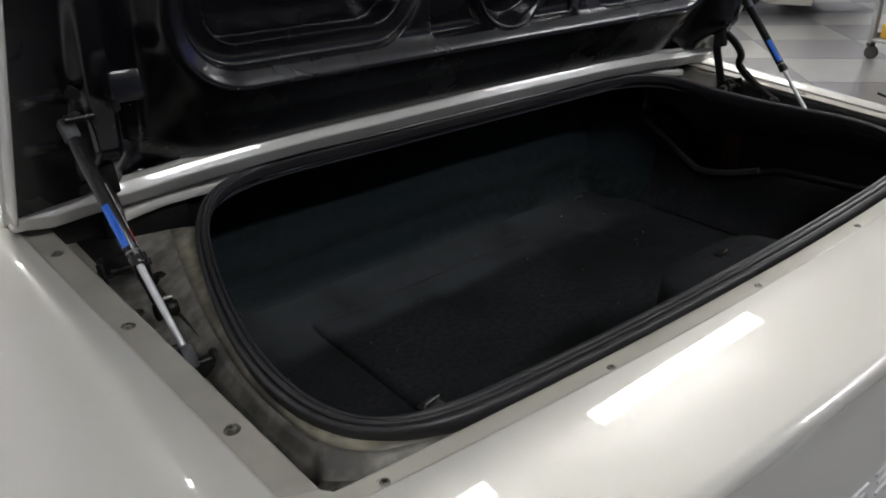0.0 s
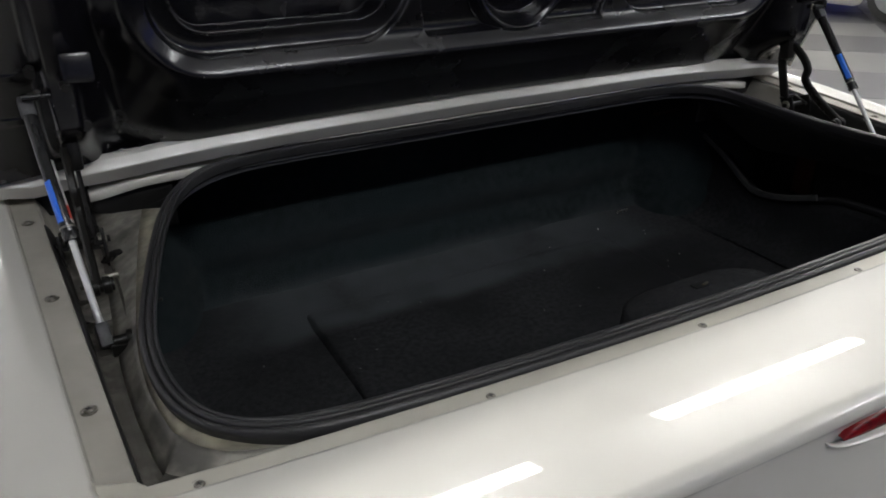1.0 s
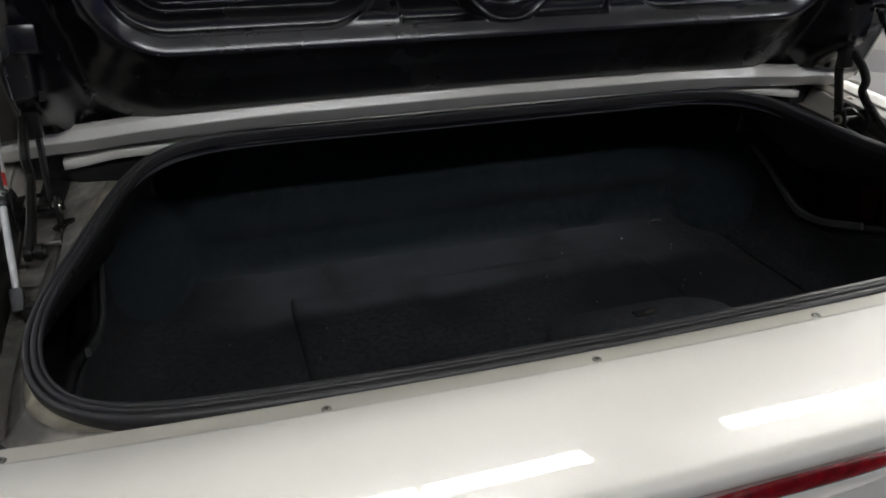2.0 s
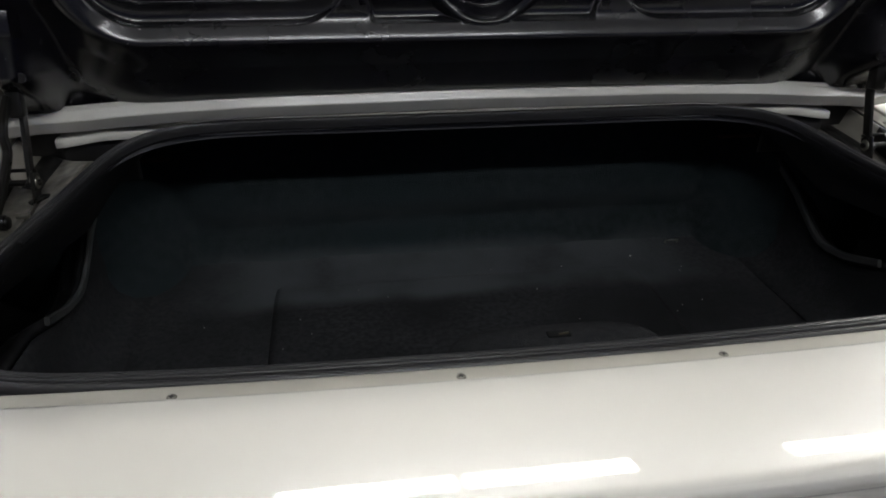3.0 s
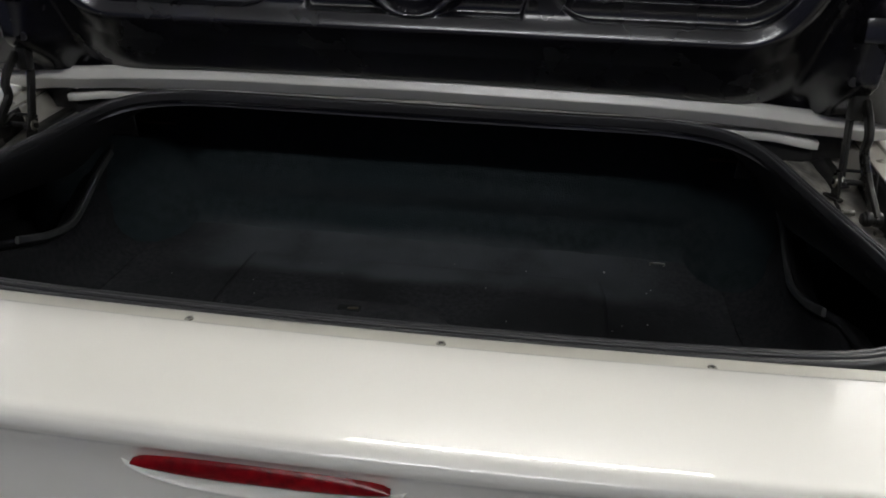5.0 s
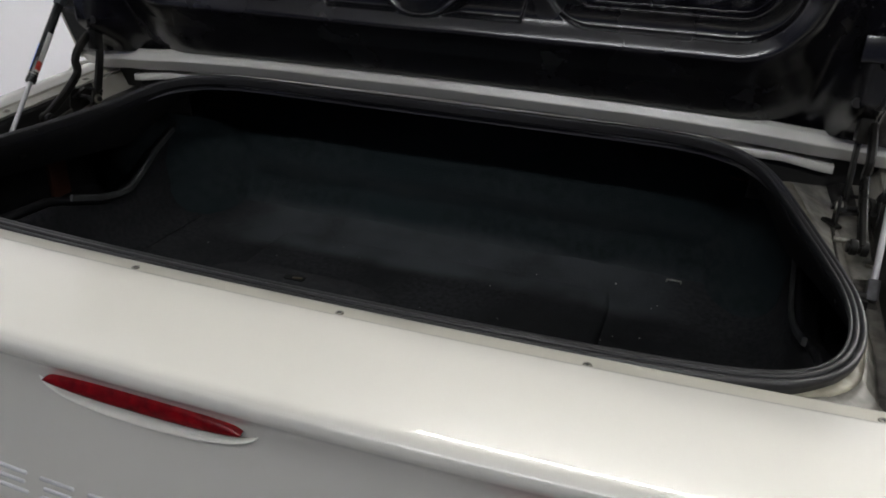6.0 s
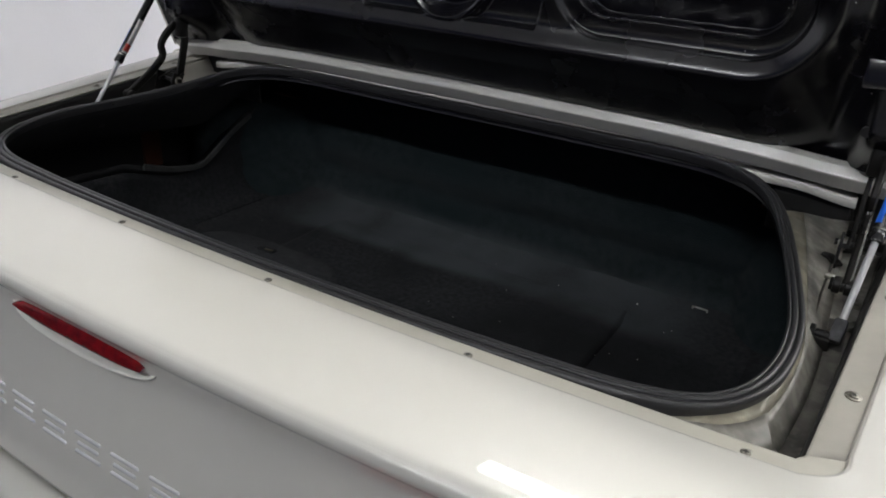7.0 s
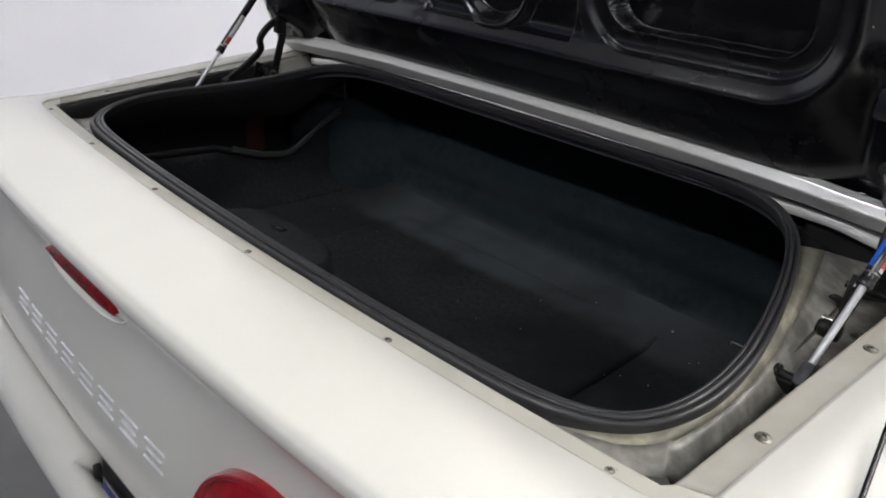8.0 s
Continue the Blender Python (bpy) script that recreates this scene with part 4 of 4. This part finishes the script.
grid("scoop", scoop, 49, 9, PAINT, brake, thick=0.001)

BADGE = mat("bright_badge_metal", (0.86, 0.86, 0.87), 0.22, 0.25, color2=(0.78, 0.78, 0.79), scale=60.0)
# raised chrome-edged badge strokes on the fascia: plain bars in place of the lettering
for k in range(8):
    x = -0.232 + k * 0.0612
    badge = empty("badge", car)
    for z, w in ((0.735, 0.044), (0.7235, 0.036), (0.712, 0.044)):
        bm = bmesh.new()
        box(bm, (w, 0.004, 0.0045), pose(x, tail_y(x, z) - 0.0004, z, -6, 0, 9.0 * x), 0.0018, 3)
        part("stroke", bm, BADGE, badge, "bright raised bar")

lamp = empty("tail_lamp", car)


def lamp_ring(i, j):
    ang = 2 * math.pi * i / 64
    rows = [(1.0, 0.004), (1.0, -0.008), (0.97, -0.012), (0.92, -0.010), (0.90, -0.004)]
    k, dy = rows[j]
    x, z = 0.403 + 0.098 * k * math.cos(ang), 0.747 + 0.062 * k * math.sin(ang)
    return x, tail_y(0.403, 0.747) - 0.006 + dy + 0.07 * (x - 0.403) - 0.30 * (0.747 - z) , z


grid("ring", lamp_ring, 64, 5, RED, lamp, closed=True)


def lamp_lens(i, j):
    ang = 2 * math.pi * i / 64
    k = 0.91 * j / 12
    x, z = 0.403 + 0.098 * k * math.cos(ang), 0.747 + 0.062 * k * math.sin(ang)
    return x, tail_y(0.403, 0.747) - 0.010 - 0.010 * (1 - k * k) + 0.0012 * math.cos(k * 40) + 0.07 * (x - 0.403) - 0.30 * (0.747 - z), z


grid("lens", lamp_lens, 64, 13, RED, lamp, closed=True, label="ribbed red lens")

# antenna on the right fender
aerial = empty("antenna", car)
base = Vector((0.781, 0.118, top(0.781, 0.118)))
rod("mast", base, base + Vector((-0.02, 0.13, 0.04)), 0.0025, CYL, aerial, seg=12)

# ---- background things ----
def parked_car(x, y):
    """Cream car seen side-on from its sill; its length runs along y."""
    root = tagged(empty("parked_car", place=pose(x, y, 0)), "cream white car parked on the tiled floor", "car")
    ridge = [(-2.2, 0.55), (-2.1, 0.70), (-1.3, 0.82), (-0.6, 0.90), (0.8, 0.95), (1.6, 0.98), (2.15, 0.92), (2.25, 0.6)]

    def body(i, j):
        v = lerp(-2.25, 2.25, i / 60)
        wide = 0.88 - 0.14 * (abs(v) / 2.25) ** 4
        h = table(ridge, v)
        ang = math.pi * j / 30
        c, s_ = math.cos(ang), math.sin(ang)
        arch = 0.0
        for w in (-1.35, 1.35):
            arch = max(arch, 0.16 * smooth(0.40, 0.30, abs(v - w)))
        u = abs(c) ** 0.35 * (1 if c > 0 else -1)
        return wide * u, v, 0.14 + arch * (1 - s_ ** 0.3) + (h - 0.14) * s_ ** 0.45
    grid("body", body, 61, 31, PAINT, root, thick=0.01)

    def cabin(i, j):
        v = i / 20
        ang = math.pi * j / 16
        top_y = lerp(-0.75, 1.5, v)
        h = 0.34 * math.sin(math.pi * min(1.0, max(0.0, v))) ** 0.5
        return 0.68 * math.cos(ang) * (1 - 0.2 * math.sin(ang)), top_y, 0.87 + h * math.sin(ang) ** 0.6
    grid("window_glass", cabin, 21, 17, GLASS, root, thick=0.005, label="dark tinted glass")
    for wx in (-0.79, 0.79):
        for wy in (-1.35, 1.35):
            wheel = empty("wheel", root)
            bm = bmesh.new()
            cyl(bm, 0.32, 0.21, pose(wx, wy, 0.32, 0, 90, 0), 40, bevel=0.03)
            part("tyre", bm, TYRE, wheel, smooth=True)
            bm = bmesh.new()
            cyl(bm, 0.22, 0.22, pose(wx, wy, 0.32, 0, 90, 0), 32, bevel=0.01)
            part("rim", bm, ALLOY, wheel)
    return root


parked_car(8.42, 5.9)


def tool_cart(x, y, turn):
    root = tagged(empty("tool_cart", place=pose(x, y, 0, 0, 0, turn)), "grey steel tool cart on dark castors", "cart")
    for px in (-0.36, 0.36):
        for py in (-0.22, 0.22):
            bm = bmesh.new()
            box(bm, (0.045, 0.045, 0.80), Matrix.Translation((px, py, 0.53)), 0.006)
            part("post", bm, CART, root)
            castor = empty("castor", root)
            bm = bmesh.new()
            cyl(bm, 0.055, 0.03, pose(px + 0.02, py, 0.055, 0, 90, 20), 24, bevel=0.006)
            part("tyre", bm, TYRE_FAR, castor, smooth=True)
            bm = bmesh.new()
            box(bm, (0.05, 0.05, 0.03), Matrix.Translation((px, py, 0.12)), 0.006)
            part("fork", bm, TYRE_FAR, castor)
    for z in (0.16, 0.50, 0.88):
        bm = bmesh.new()
        box(bm, (0.76, 0.48, 0.022), Matrix.Translation((0, 0, z)), 0.005)
        box(bm, (0.76, 0.012, 0.06), Matrix.Translation((0, -0.236, z + 0.025)), 0.004)
        box(bm, (0.76, 0.012, 0.06), Matrix.Translation((0, 0.236, z + 0.025)), 0.004)
        part("shelf", bm, CART, root)
    return root


tool_cart(6.14, 1.92, -24)
turn = pose(6.14, 1.92, 0, 0, 0, -24)
for name, at, size, material, label in (
        ("tool_case", (-0.20, 0.05, 0.611), (0.20, 0.26, 0.20), TOOL_RED, "red plastic tool case on the cart's shelf"),
        ("parts_bin", (-0.24, 0.08, 0.231), (0.16, 0.22, 0.12), TOOL_YELLOW, "yellow plastic bin on the cart's lower shelf")):
    root = tagged(empty(name, place=turn @ Matrix.Translation((at[0], at[1], at[2] - size[2] / 2))), label, "tool box")
    bm = bmesh.new()
    box(bm, size, Matrix.Translation((0, 0, size[2] / 2)), 0.015, 3)
    part("shell", bm, material, root)
    bm = bmesh.new()
    box(bm, (size[0] * 0.5, 0.02, 0.02), Matrix.Translation((0, -size[1] / 2 - 0.008, size[2] * 0.7)), 0.006)
    part("handle", bm, TYRE_FAR, root)


def tile_floor():
    """Checkered tiles, laid at an angle."""
    size, turn = 0.91, pose(5.43, 2.81, 0, 0, 0, 42)
    kinds = {}
    for k in (0, 1):
        bm = bmesh.new()
        box(bm, (size - 0.006, size - 0.006, 0.004), Matrix.Translation((0, 0, -0.002)), 0.0015, 1)
        me = bpy.data.meshes.new("tile")
        bm.to_mesh(me)
        bm.free()
        me.materials.append((TILE_LIGHT, TILE_DARK)[k])
        kinds[k] = me
    for i in range(-14, 12):
        for j in range(-14, 14):
            m = turn @ Matrix.Translation(((i + 0.5) * size, (j + 0.5) * size, 0))
            c = m.translation
            if X0 + 0.64 < c.x < X1 - 0.64 and Y0 + 0.64 < c.y < Y1 - 0.64:
                ob = new("tile", kinds[(i + j) % 2])
                ob.parent = floor
                ob.matrix_basis = m


tile_floor()
